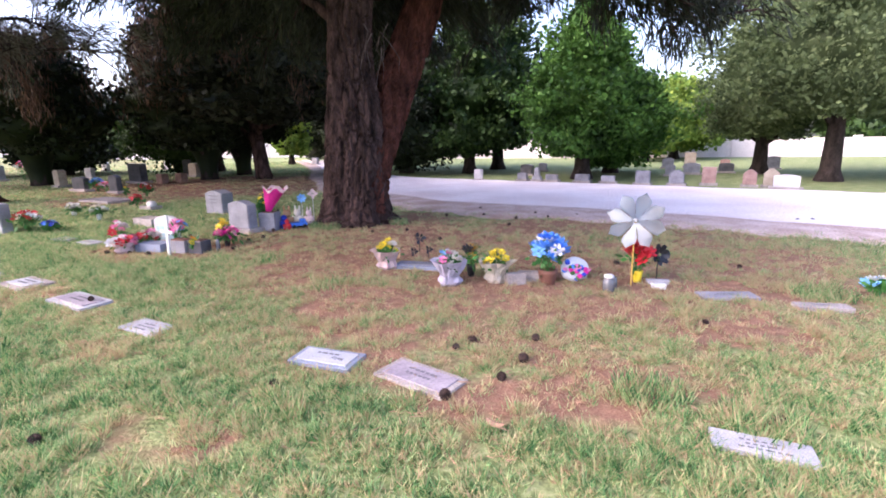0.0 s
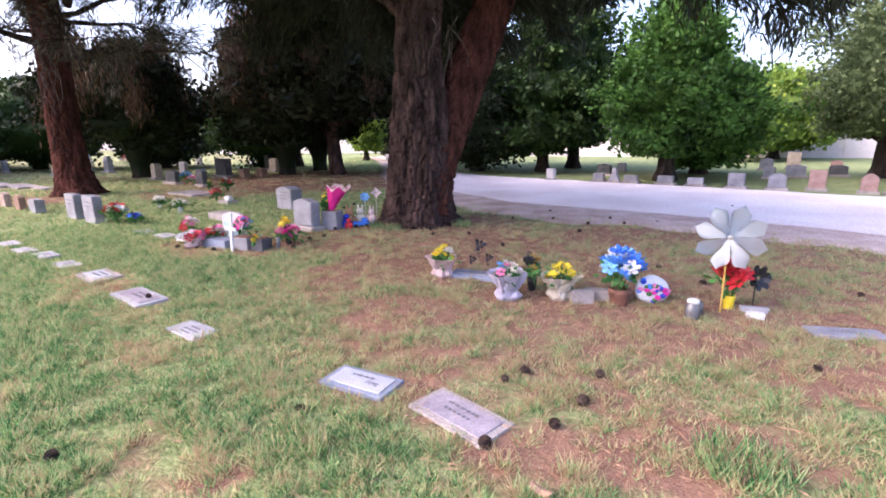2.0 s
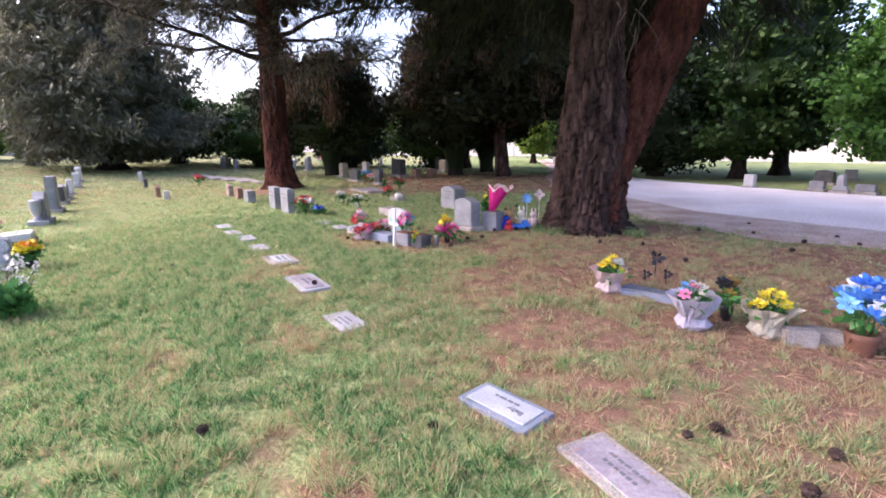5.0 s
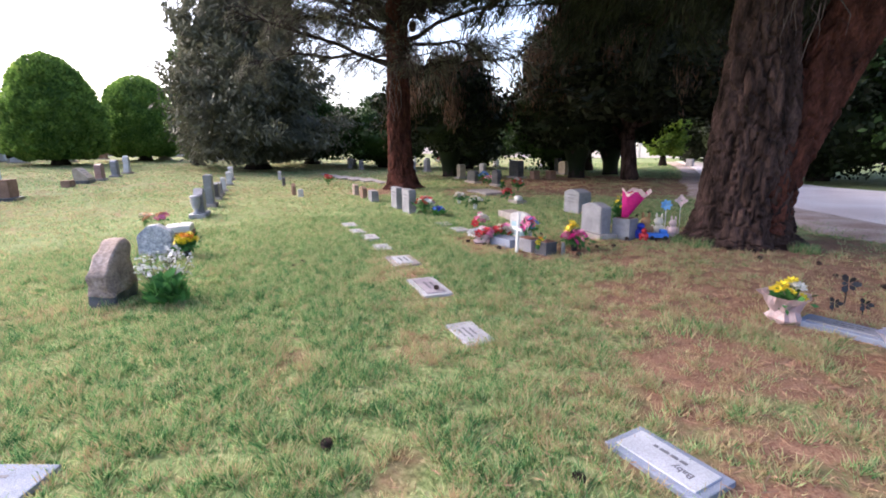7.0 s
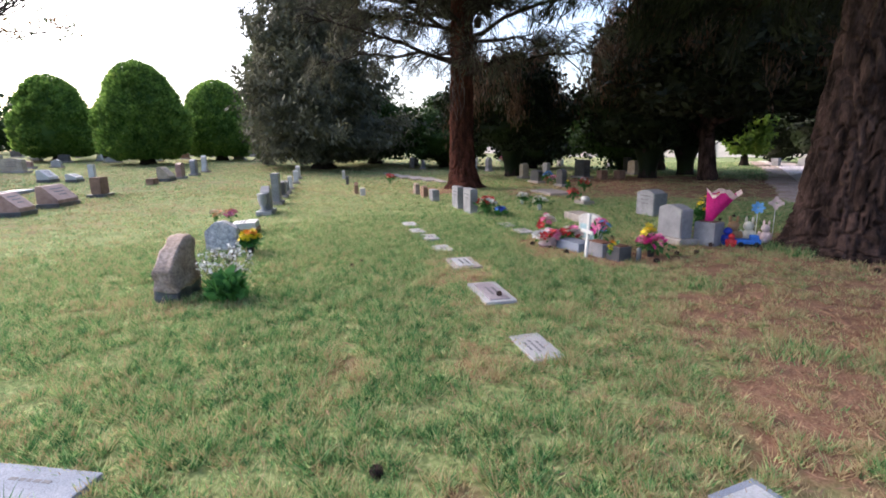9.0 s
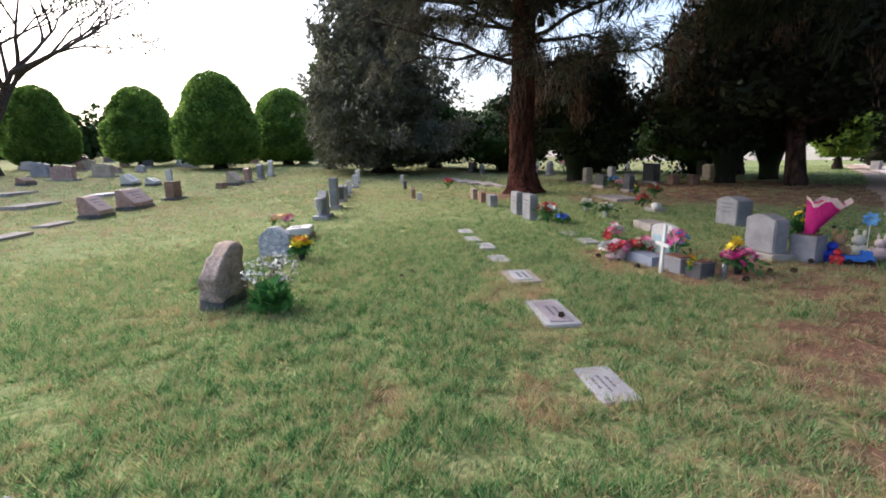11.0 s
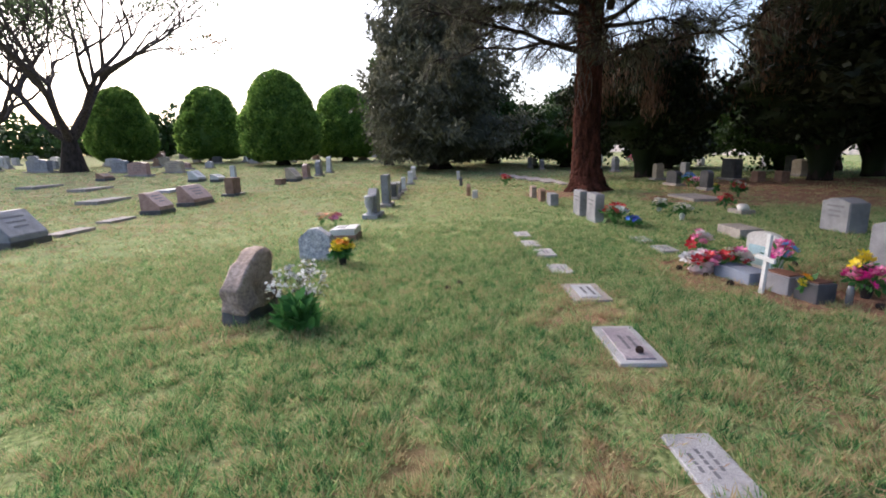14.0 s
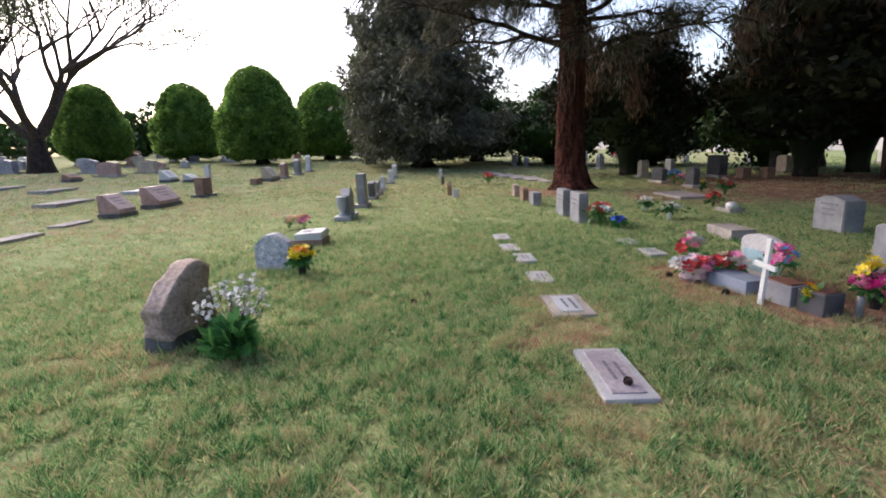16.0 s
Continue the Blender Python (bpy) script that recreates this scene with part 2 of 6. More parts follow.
GLASSJAR = plain("dull_glass_jar", (0.13, 0.13, 0.14), 0.15, 0.6)
PLUSH = plain("tan_plush", (0.42, 0.25, 0.14), 0.95, 0.1)
CONE = surface("pine_cone", (0.022, 0.014, 0.012), (0.07, 0.042, 0.034), 30, 0.9, 0.4, 120)
STRAW = plain("dry_leaf", (0.36, 0.22, 0.14), 0.8)


# ---- ground heights, dry patches and painted lawn light ----
def lattice(ix, iy, seed):
    k = (ix.astype(np.int64) * 374761393 + iy.astype(np.int64) * 668265263 + seed * 982451653) & 0x7FFFFFFF
    k = ((k ^ (k >> 13)) * 1274126177) & 0x7FFFFFFF
    return ((k ^ (k >> 16)) & 0xFFFF) / 65535.0


def vnoise(x, y, seed=0):
    ix, iy = np.floor(x), np.floor(y)
    fx, fy = x - ix, y - iy
    fx, fy = fx * fx * (3 - 2 * fx), fy * fy * (3 - 2 * fy)
    a, b = lattice(ix, iy, seed), lattice(ix + 1, iy, seed)
    c, d = lattice(ix, iy + 1, seed), lattice(ix + 1, iy + 1, seed)
    return (a * (1 - fx) + b * fx) * (1 - fy) + (c * (1 - fx) + d * fx) * fy


def fbm(x, y, seed=0):
    return (vnoise(x, y, seed) * 4 + vnoise(x * 2.1, y * 2.1, seed + 1) * 2 + vnoise(x * 4.3, y * 4.3, seed + 2)) / 7


def height(x, y):
    """The lawn is level round the walk and climbs gently towards the sunset."""
    x, y = np.asarray(x, float), np.asarray(y, float)
    u = np.clip((-0.97 * x - 0.26 * y - 17) / 2, -30, 30)
    u = np.where(-0.97 * x - 0.26 * y - 17 > 60, (-0.97 * x - 0.26 * y - 17) / 2, np.log1p(np.exp(u)))
    z = 0.09 * u
    return 3 * (1 - np.exp(-z / 3))


def gz(x, y):
    return float(height(x, y))


BARE = ((1.6, 6.4, 4.2, 3.6, 0.78), (-1.6, 8.4, 2.2, 2.6, 0.85), (-8.5, 19.5, 6.0, 5.5, 0.95), (-13.5, 12.2, 1.8, 1.3, 0.8),
        (0.3, 3.2, 1.3, 0.8, 0.8), (-1.6, 2.0, 0.5, 0.4, 0.6), (0.3, 1.7, 0.6, 0.4, 0.6), (-3.0, 2.6, 0.4, 0.3, 0.5), (-1.0, 3.9, 0.7, 0.4, 0.5), (-2.6, 5.1, 0.5, 0.35, 0.5), (-1.6, 5.1, 0.8, 0.6, 0.6), (-1.0, 6.6, 1.6, 1.5, 1.0), (-0.9, 3.15, 0.75, 0.5, 0.6), (3.0, 5.2, 1.3, 1.0, 0.95), (-4.1, 7.3, 1.3, 0.8, 1.0), (-0.5, 5.6, 1.7, 1.3, 0.4),
        (-3.3, 4.2, 0.5, 0.35, 0.5), (-1.5, 6.0, 1.2, 1.3, 0.75), (-0.6, 4.6, 1.3, 1.0, 0.7), (-4.6, 5.0, 0.55, 0.4, 0.6), (-2.4, 3.8, 0.5, 0.35, 0.5), (-5.5, 2.0, 0.6, 0.4, 0.6), (-9.5, 14.0, 2.2, 1.6, 0.7), (-3.3, 9.3, 1.2, 1.0, 0.6))


# Greener ellipses, also darkened in colour for the shade under the pines.
LUSH_SHADE = ((-2.4, 4.2, 2.8, 2.0, 0.5), (-3.4, 5.9, 3.4, 2.0, 0.42), (-6.0, 9.2, 4.5, 3.0, 0.40), (-1.9, 3.2, 2.2, 1.3, 0.30), (-3.2, 8.0, 2.0, 1.4, 0.3))


def dry_and_light(x, y):
    """Straw and bare soil above 0.5; deep green with painted pine shade below 0."""
    wx, wy = x + 1.3 * (fbm(x * 1.1, y * 1.1, 71) - 0.5), y + 1.3 * (fbm(x * 1.1, y * 1.1, 75) - 0.5)
    d = 0.10 + 0.34 * (fbm(x * 0.7, y * 0.7, 5) - 0.42) + 0.30 * (fbm(x * 3.1, y * 3.1, 15) - 0.5)
    # Paler sunset side: drier grass plus open-sky brightness put into the colour.
    d = d + 0.30 * np.clip((-0.97 * x - 0.26 * y - 6) / 6, 0, 1)
    for cx, cy, rx, ry, s in LUSH_SHADE:
        d = d - s * np.clip(1.4 - ((wx - cx) / rx) ** 2 - ((wy - cy) / ry) ** 2, 0, 1)
    for cx, cy, rx, ry, s in BARE:
        q = ((wx - cx) / rx) ** 2 + ((wy - cy) / ry) ** 2
        d = np.maximum(d, s * np.clip(1.5 - q, 0, 1) * (0.35 + 1.1 * fbm(x * 1.9, y * 1.9, 9)))
    return np.clip(d, -0.5, 1)


# ---- mesh helpers ----
def mesh_object(name, verts, faces, material, smooth=False):
    me = bpy.data.meshes.new(name)
    verts, faces = np.asarray(verts, np.float32), np.asarray(faces, np.int32)
    k = faces.shape[1]
    me.vertices.add(len(verts))
    me.vertices.foreach_set("co", verts.ravel())
    me.loops.add(faces.size)
    me.loops.foreach_set("vertex_index", faces.ravel())
    me.polygons.add(len(faces))
    me.polygons.foreach_set("loop_start", np.arange(0, faces.size, k, dtype=np.int32))
    me.update(calc_edges=True)
    if smooth:
        me.polygons.foreach_set("use_smooth", np.ones(len(faces), bool))
    me.materials.append(material)
    return new(name, me)


def part(name, bm, material, parent=None, label="", smooth=False):
    me = bpy.data.meshes.new(name)
    for f in bm.faces:
        f.smooth = smooth
    bm.to_mesh(me)
    bm.free()
    me.materials.append(material)
    ob = new(name, me)
    ob.parent = parent
    return tagged(ob, label)


def shared(name, me, parent, m):
    ob = new(name, me)
    ob.parent = parent
    ob.matrix_basis = m
    return ob


def base_empty(name, x, y, rot=0, z=None):
    ob = new(name)
    ob.empty_display_size = 0.1
    ob.matrix_basis = pose(x, y, gz(x, y) if z is None else z, 0, 0, rot)
    return ob


def box(bm, sx, sy, sz, at=(0, 0, 0), bevel=0.01, m=None):
    """A bevelled block whose foot stands at the given place."""
    g = bmesh.ops.create_cube(bm, size=1, matrix=(m or Matrix()) @ Matrix.Translation((at[0], at[1], at[2] + sz / 2)) @ Matrix.Diagonal((sx, sy, sz, 1)))
    if bevel:
        es = list({e for v in g["verts"] for e in v.link_edges})
        bmesh.ops.bevel(bm, geom=es, offset=bevel, segments=2, affect="EDGES", profile=0.6)
    return bm


def prism(outline, depth, bevel=0.012, at=(0, 0, 0)):
    """An outline in x and z, pushed to a depth in y, with worn edges."""
    bm = bmesh.new()
    f = bm.faces.new([bm.verts.new((x + at[0], at[1] - depth / 2, z + at[2])) for x, z in outline])
    r = bmesh.ops.extrude_face_region(bm, geom=[f])
    bmesh.ops.translate(bm, vec=(0, depth, 0), verts=[v for v in r["geom"] if isinstance(v, bmesh.types.BMVert)])
    bmesh.ops.recalc_face_normals(bm, faces=bm.faces)
    if bevel:
        es = [e for e in bm.edges if e.calc_face_angle(0) > 0.7]
        bmesh.ops.bevel(bm, geom=es, offset=bevel, segments=2, affect="EDGES")
    return bm


def lathe(bm, rings, n=14, m=None, rough=0.0, seed=0):
    """Rings of (radius, z) about z."""
    rnd = random.Random(seed)
    m = m or Matrix()
    rows = [[bm.verts.new(m @ Vector((r * math.cos(2 * math.pi * i / n) * (1 + rnd.uniform(-rough, rough)), r * math.sin(2 * math.pi * i / n) * (1 + rnd.uniform(-rough, rough)), z))) for i in range(n)] for r, z in rings]
    for a, b in zip(rows, rows[1:]):
        for i in range(n):
            bm.faces.new((a[i], a[(i + 1) % n], b[(i + 1) % n], b[i]))
    bm.faces.new(rows[0][::-1])
    bm.faces.new(rows[-1])
    return bm


def tube_data(points, n=7):
    """Vertices and quads of a tapering tube along (place, radius)."""
    vs, fs = [], []
    for k, (p, r) in enumerate(points):
        a = Vector(points[max(k - 1, 0)][0])
        b = Vector(points[min(k + 1, len(points) - 1)][0])
        q = (b - a).to_track_quat("Z", "Y")
        for i in range(n):
            t = 2 * math.pi * i / n
            vs.append(Vector(p) + q @ Vector((r * math.cos(t), r * math.sin(t), 0)))
    for k in range(len(points) - 1):
        for i in range(n):
            fs.append((k * n + i, k * n + (i + 1) % n, (k + 1) * n + (i + 1) % n, (k + 1) * n + i))
    return [tuple(v) for v in vs], fs


class Heap:
    """Gathers tubes into one mesh."""

    def __init__(self):
        self.v, self.f = [], []

    def tube(self, points, n=6):
        v, f = tube_data(points, n)
        o = len(self.v)
        self.v += v
        self.f += [tuple(i + o for i in q) for q in f]

    def object(self, name, material, parent=None):
        ob = mesh_object(name, self.v, self.f, material, True)
        ob.parent = parent
        return ob


# ---- ground ----
def lawn_sheet():
    rad = np.concatenate([np.arange(0, 14, 0.14), np.geomspace(14, 90, 70), np.geomspace(100, 3000, 14)])
    ang = np.linspace(0, 2 * np.pi, 289)[:-1]
    R, A = np.meshgrid(rad[1:], ang, indexing="ij")
    x, y = -2 + R * np.cos(A), 5 + R * np.sin(A)
    z = height(x, y) + np.where(R < 40, 0.03 * (fbm(x * 0.9, y * 0.9, 3) - 0.5) + 0.012 * (fbm(x * 5, y * 5, 4) - 0.5), 0) - 0.006
    n = len(ang)
    v = np.stack([x, y, z], -1).reshape(-1, 3)
    i = np.arange((len(rad) - 2) * n).reshape(-1, n)
    j = np.roll(i, -1, 1)
    f = np.stack([i, i + n, j + n, j], -1).reshape(-1, 4)
    c = len(v)
    v = np.vstack([v, [[-2, 5, 0.0]]])
    ob = mesh_object("ground", v, f, SOIL, True)
    bm = bmesh.new()
    bm.from_mesh(ob.data)
    bm.verts.ensure_lookup_table()
    for k in range(n):
        bm.faces.new((bm.verts[c], bm.verts[k], bm.verts[(k + 1) % n])).smooth = True
    bm.to_mesh(ob.data)
    bm.free()
    a = ob.data.attributes.new("dry", "FLOAT", "POINT")
    a.data.foreach_set("value", dry_and_light(v[:, 0], v[:, 1]).astype(np.float32))
    return tagged(ob, "patchy green and straw-dry cemetery lawn with bare soil", "lawn", kind="structure")


lawn_sheet()


def strip(name, left, right, lift, material, label, category, wob=0.15, seed=0):
    """A sheet between two edge lines, with uneven edges."""
    def dense(line):
        out = []
        for a, b in zip(line, line[1:]):
            k = max(2, int(math.dist(a, b) / 0.25))
            out += [(a[0] + (b[0] - a[0]) * i / k, a[1] + (b[1] - a[1]) * i / k) for i in range(k)]
        return np.array(out + [line[-1]])

    L, Rr = dense(left), dense(right)
    k = 260
    pick = lambda D: np.stack([np.interp(np.linspace(0, 1, k), np.linspace(0, 1, len(D)), D[:, c]) for c in (0, 1)], -1)
    L, Rr = pick(L), pick(Rr)
    s = np.linspace(0, 1, 15)[None, :, None]
    P = L[:, None] * (1 - s) + Rr[:, None] * s
    wobble = (fbm(P[..., 0] * 1.4, P[..., 1] * 1.4, seed) - 0.5) * 2 * wob
    P[:, 0, 1] += wobble[:, 0] * 2
    P[:, -1, 1] += wobble[:, -1] * 2
    z = height(P[..., 0], P[..., 1]) + lift + 0.006 * np.sin(s[..., 0] * math.pi)
    z[:, 0] -= 0.03
    z[:, -1] -= 0.03
    v = np.concatenate([P, z[..., None]], -1).reshape(-1, 3)
    i = np.arange(k * 15).reshape(k, 15)
    f = np.stack([i[:-1, :-1], i[:-1, 1:], i[1:, 1:], i[1:, :-1]], -1).reshape(-1, 4)
    return tagged(mesh_object(name, v, f, material, True), label, category, kind="structure")


strip("shoulder", [(22, -2.2), (6.0, 6.9), (3.2, 8.9), (-0.9, 11.0), (-3.8, 15.0), (-6.2, 22), (-9, 32), (-14, 45)], [(24, 1), (8, 10), (5, 12.4), (0.6, 14.6), (-2.0, 18), (-4.6, 25), (-8, 33), (-12, 45)], 0.022, SHOULDER, "sandy pinkish gravel shoulder beside the road", "road", 0.35, 4)
strip("road", [(22, -1.0), (6.4, 7.9), (3.6, 10.2), (-0.4, 12.3), (-3.2, 16.0), (-5.6, 23), (-8.6, 33), (-13.5, 46)], [(28, 3), (11.8, 13.1), (6.1, 16.7), (-1.0, 21.2), (-3.4, 24), (-5.4, 28.5), (-7.6, 36), (-11.5, 46)], 0.034, ROAD, "pale dusty gravel cemetery road", "road", 0.25, 7)


# ---- trees ----
def leaf_cloud(centres, size, seed, along=None, long=1.6, jitter=0.0):
    """Small two-triangle leaves at the places given."""
    rs = np.random.RandomState(seed)
    n = len(centres)
    a = rs.normal(size=(n, 3)) if along is None else along + rs.normal(size=(n, 3)) * 0.45
    a /= np.linalg.norm(a, axis=1)[:, None] + 1e-9
    b = np.cross(a, rs.normal(size=(n, 3)))
    b /= np.linalg.norm(b, axis=1)[:, None] + 1e-9
    s = size * rs.uniform(0.6, 1.4, (n, 1))
    c = centres + rs.normal(size=(n, 3)) * jitter
    q = np.stack([c - a * s * long * 0.5, c + b * s * 0.5, c + a * s * long * 0.5, c - b * s * 0.5], 1)
    return q.reshape(-1, 3), np.arange(n * 4).reshape(n, 4)


def lump(th, z, seed):
    return fbm(th * 1.6 + 7, z * 1.1, seed) - 0.5


def crown(tree, profile, n, size, material, seed, depth=0.35, rough=0.5, core=0.8, long=1.6, droop=0.0, wide=1.0, shift=(0, 0)):
    """A leafy crown about the tree's axis: a lumpy hull of leaves over dense dark inner growth."""
    rs = np.random.RandomState(seed)
    zs, rr = np.array([p[0] for p in profile]), np.array([p[1] for p in profile])
    area = np.interp(np.linspace(zs[0], zs[-1], 200), zs, rr) + 0.15
    cdf = np.cumsum(area) / area.sum()
    z = np.interp(rs.rand(n), cdf, np.linspace(zs[0], zs[-1], 200))
    th = rs.rand(n) * 2 * np.pi
    r = np.interp(z, zs, rr)
    k = 1 + rough * 2 * lump(np.cos(th) * 1.5 + np.sin(th) * 2.1 + 5, z, seed) * 0.8 + rough * 1.1 * (fbm(th * 4, z * 2.2, seed + 3) - 0.5)
    rad = r * k * (1 - depth * rs.rand(n) ** 1.7)
    zj = z + rough * 0.5 * (fbm(th * 3, z * 2, seed + 9) - 0.5) * 2
    c = np.stack([rad * np.cos(th) * wide, rad * np.sin(th), zj], -1)
    if rough > 0.4:
        # most leaves gather in uneven sprays about a few hundred of the places
        m = max(60, n // 70)
        own = rs.randint(0, m, n)
        g = rs.rand(n) < 0.72
        q = (0.055 + 0.10 * rs.rand(m)) * min(rr.max(), 3.0)
        c[g] = c[own[g]] * np.array([1.03, 1.03, 1.0]) + rs.normal(size=(g.sum(), 3)) * q[own[g], None] * np.array([1, 1, 0.8])
    c[:, 2] = np.maximum(c[:, 2], zs[0] - 0.12 * rs.rand(n))
    al = np.stack([np.cos(th), np.sin(th), np.full(n, 0.7 - droop * 2)], -1)
    v, f = leaf_cloud(c, size, seed + 1, al, long)
    if core:
        m = 22
        zz = np.linspace(zs[0], zs[-1], 26)
        T, Z = np.meshgrid(np.linspace(0, 2 * np.pi, m, endpoint=False), zz)
        R = np.interp(Z, zs, rr) * core * (1 + rough * 1.6 * lump(np.cos(T) * 1.5 + np.sin(T) * 2.1 + 5, Z, seed) + rs.uniform(-0.06, 0.06, T.shape))
        cv = np.stack([R * np.cos(T) * wide, R * np.sin(T), zs[0] + (Z - zs[0]) * 0.96 + 0.03], -1).reshape(-1, 3)
        i = np.arange(26 * m).reshape(26, m)
        j = np.roll(i, -1, 1)
        cf = np.stack([i[:-1], j[:-1], j[1:], i[1:]], -1).reshape(-1, 4) + len(v)
        v, f = np.vstack([v, cv]), np.vstack([f, cf])
    v = v + np.array([shift[0], shift[1], 0])
    ob = mesh_object("crown", v, f, material)
    ob.parent = tree
    return ob


def stout_trunk(tree, h, r, material=BARK_GREY, lean=(0, 0), flare=1.7, limbs=0, seed=0, spread=1.2):
    g = Heap()
    rnd = random.Random(seed)
    g.tube([((0, 0, -0.1), r * flare), ((0, 0, 0.12), r * flare * 0.86), ((lean[0] * 0.15, lean[1] * 0.15, 0.4), r * 1.08), ((lean[0] * 0.5, lean[1] * 0.5, h * 0.5), r * 0.92), ((lean[0], lean[1], h), r * 0.6)], 12)
    ob = g.object("trunk", material, tree)
    if limbs:
        for k in range(limbs):
            b = Heap()
            a = 2 * math.pi * k / limbs + rnd.uniform(-0.4, 0.4)
            z0 = h * rnd.uniform(0.45, 0.8)
            e = Vector((math.cos(a) * spread, math.sin(a) * spread, z0 + spread * rnd.uniform(0.5, 1.1)))
            b.tube([((lean[0] * z0 / h, lean[1] * z0 / h, z0), r * 0.45), (tuple(e * 0.5 + Vector((0, 0, z0 * 0.45))), r * 0.3), (tuple(e), r * 0.12)], 7)
            b.object("limb", material, tree)
    return ob


def simple_tree(name, x, y, label, category, profile, n, size, material, seed, trunk=(1.5, 0.25), **kw):
    t = base_empty(name, x, y)
    stout_trunk(t, trunk[0], trunk[1], limbs=4, seed=seed, spread=max(p[1] for p in profile) * 0.5)
    crown(t, profile, n, size, material, seed, **kw)
    return tagged(t, label, category)


def dead_sprays(t, r, lo, hi, seed, n, squeeze=1.0):
    """Brown dead foliage hanging from the crown's outside."""
    rs = np.random.RandomState(seed)
    c = []
    for k in range(n):
        a, z = rs.uniform(3.3, 6.6), rs.uniform(lo, hi)
        q = r * (1.08 - 0.55 * squeeze * (z - lo) / (hi - lo)) * rs.uniform(0.85, 1.08)
        c.append(np.array([math.cos(a) * q, math.sin(a) * q, z]) + rs.normal(size=(120, 3)) * np.array([0.22, 0.22, 0.42]))
    c = np.vstack(c)
    v, f = leaf_cloud(c, 0.045, seed, np.tile([0, 0, -2.0], (len(c), 1)), 6.0)
    ob = mesh_object("dead_foliage", v, f, NEEDLE_DEAD)
    ob.parent = t
    tagged(ob, "brown dead drooping foliage")


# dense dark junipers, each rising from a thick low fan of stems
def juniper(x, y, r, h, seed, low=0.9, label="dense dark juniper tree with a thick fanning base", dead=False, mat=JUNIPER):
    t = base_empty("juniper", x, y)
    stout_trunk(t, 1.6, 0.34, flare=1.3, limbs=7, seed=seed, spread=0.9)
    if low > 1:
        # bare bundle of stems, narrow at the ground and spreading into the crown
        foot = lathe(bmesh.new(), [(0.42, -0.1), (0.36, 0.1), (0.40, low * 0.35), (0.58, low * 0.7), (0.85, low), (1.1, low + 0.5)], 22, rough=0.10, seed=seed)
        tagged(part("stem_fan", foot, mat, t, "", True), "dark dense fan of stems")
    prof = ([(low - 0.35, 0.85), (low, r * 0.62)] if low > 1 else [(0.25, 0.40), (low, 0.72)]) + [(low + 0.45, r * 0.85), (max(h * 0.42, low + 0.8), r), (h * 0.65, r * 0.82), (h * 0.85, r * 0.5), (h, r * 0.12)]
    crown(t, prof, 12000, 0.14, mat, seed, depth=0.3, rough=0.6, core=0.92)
    if dead:
        dead_sprays(t, r, h * 0.52, h * 0.98, seed, 46)
    return tagged(t, label, "tree")


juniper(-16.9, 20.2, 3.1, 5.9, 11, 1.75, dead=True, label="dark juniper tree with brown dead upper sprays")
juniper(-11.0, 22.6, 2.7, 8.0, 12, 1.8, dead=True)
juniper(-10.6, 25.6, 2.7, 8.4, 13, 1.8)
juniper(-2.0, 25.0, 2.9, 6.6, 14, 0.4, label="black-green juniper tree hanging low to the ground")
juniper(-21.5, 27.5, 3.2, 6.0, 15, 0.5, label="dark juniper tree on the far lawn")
juniper(-27.0, 24.5, 3.0, 5.0, 16, 0.5, label="dark juniper tree on the far lawn", mat=CYPRESS)
juniper(-22.5, 19.5 + 9, 2.2, 4.4, 17, 0.3, label="green juniper tree on the far lawn", mat=CYPRESS)
juniper(-14.5, 27.0, 2.8, 5.0, 18, 0.8, label="green juniper tree between darker ones", mat=CYPRESS)

juniper(-11.6, 43.5, 2.6, 7.5, 19, 0.5, label="dark juniper tree beyond the road's bend")
juniper(-7.6, 41.0, 2.8, 7.5, 20, 0.5, label="dark juniper tree beyond the road's bend")

# trees across the road
simple_tree("evergreen_tree", 5.45, 19.5, "large green conifer with a dark low trunk across the road", "tree",
            [(1.0, 0.9), (1.6, 2.0), (3.0, 2.15), (4.3, 1.6), (5.6, 0.9), (6.7, 0.12)], 32000, 0.115, BROAD, 21, (2.2, 0.30), core=0.68, rough=0.85, depth=0.42)
simple_tree("evergreen_tree", 7.7, 22.8, "green conifer behind a larger one across the road", "tree",
            [(0.4, 1.0), (1.4, 2.2), (3.0, 2.1), (4.2, 1.3), (5.2, 0.2)], 19000, 0.115, BROAD, 22, (1.6, 0.26), core=0.7, rough=0.85, depth=0.42)
simple_tree("evergreen_tree", 1.2, 24.2, "dark green conifer on two low trunks across the road", "tree",
            [(0.9, 1.0), (1.6, 2.3), (3.5, 2.5), (5.2, 1.7), (6.8, 0.9), (7.6, 0.2)], 15000, 0.15, CYPRESS, 23, (2.2, 0.26), core=0.72, rough=0.8)
simple_tree("evergreen_tree", 2.9, 27.0, "dark conifer with open upper boughs", "tree",
            [(1.2, 0.8), (2.4, 2.6), (5.0, 2.8), (7.2, 1.9), (8.6, 0.3)], 11000, 0.16, CYPRESS, 24, (2.6, 0.3), core=0.55, rough=0.9)
simple_tree("lime_tree", 17.2, 37.0, "bright yellow-green leafy tree far off", "tree",
            [(0.7, 1.2), (1.6, 3.2), (3.4, 3.4), (5.0, 2.2), (5.9, 0.4)], 11000, 0.2, LIME, 25, (1.6, 0.3), core=0.8)
simple_tree("lime_tree", 13.6, 33.5, "bright yellow-green leafy tree far off", "tree",
            [(0.6, 0.8), (1.4, 1.9), (2.6, 2.1), (3.8, 1.3), (4.4, 0.3)], 7000, 0.18, LIME, 26, (1.2, 0.22), core=0.8)
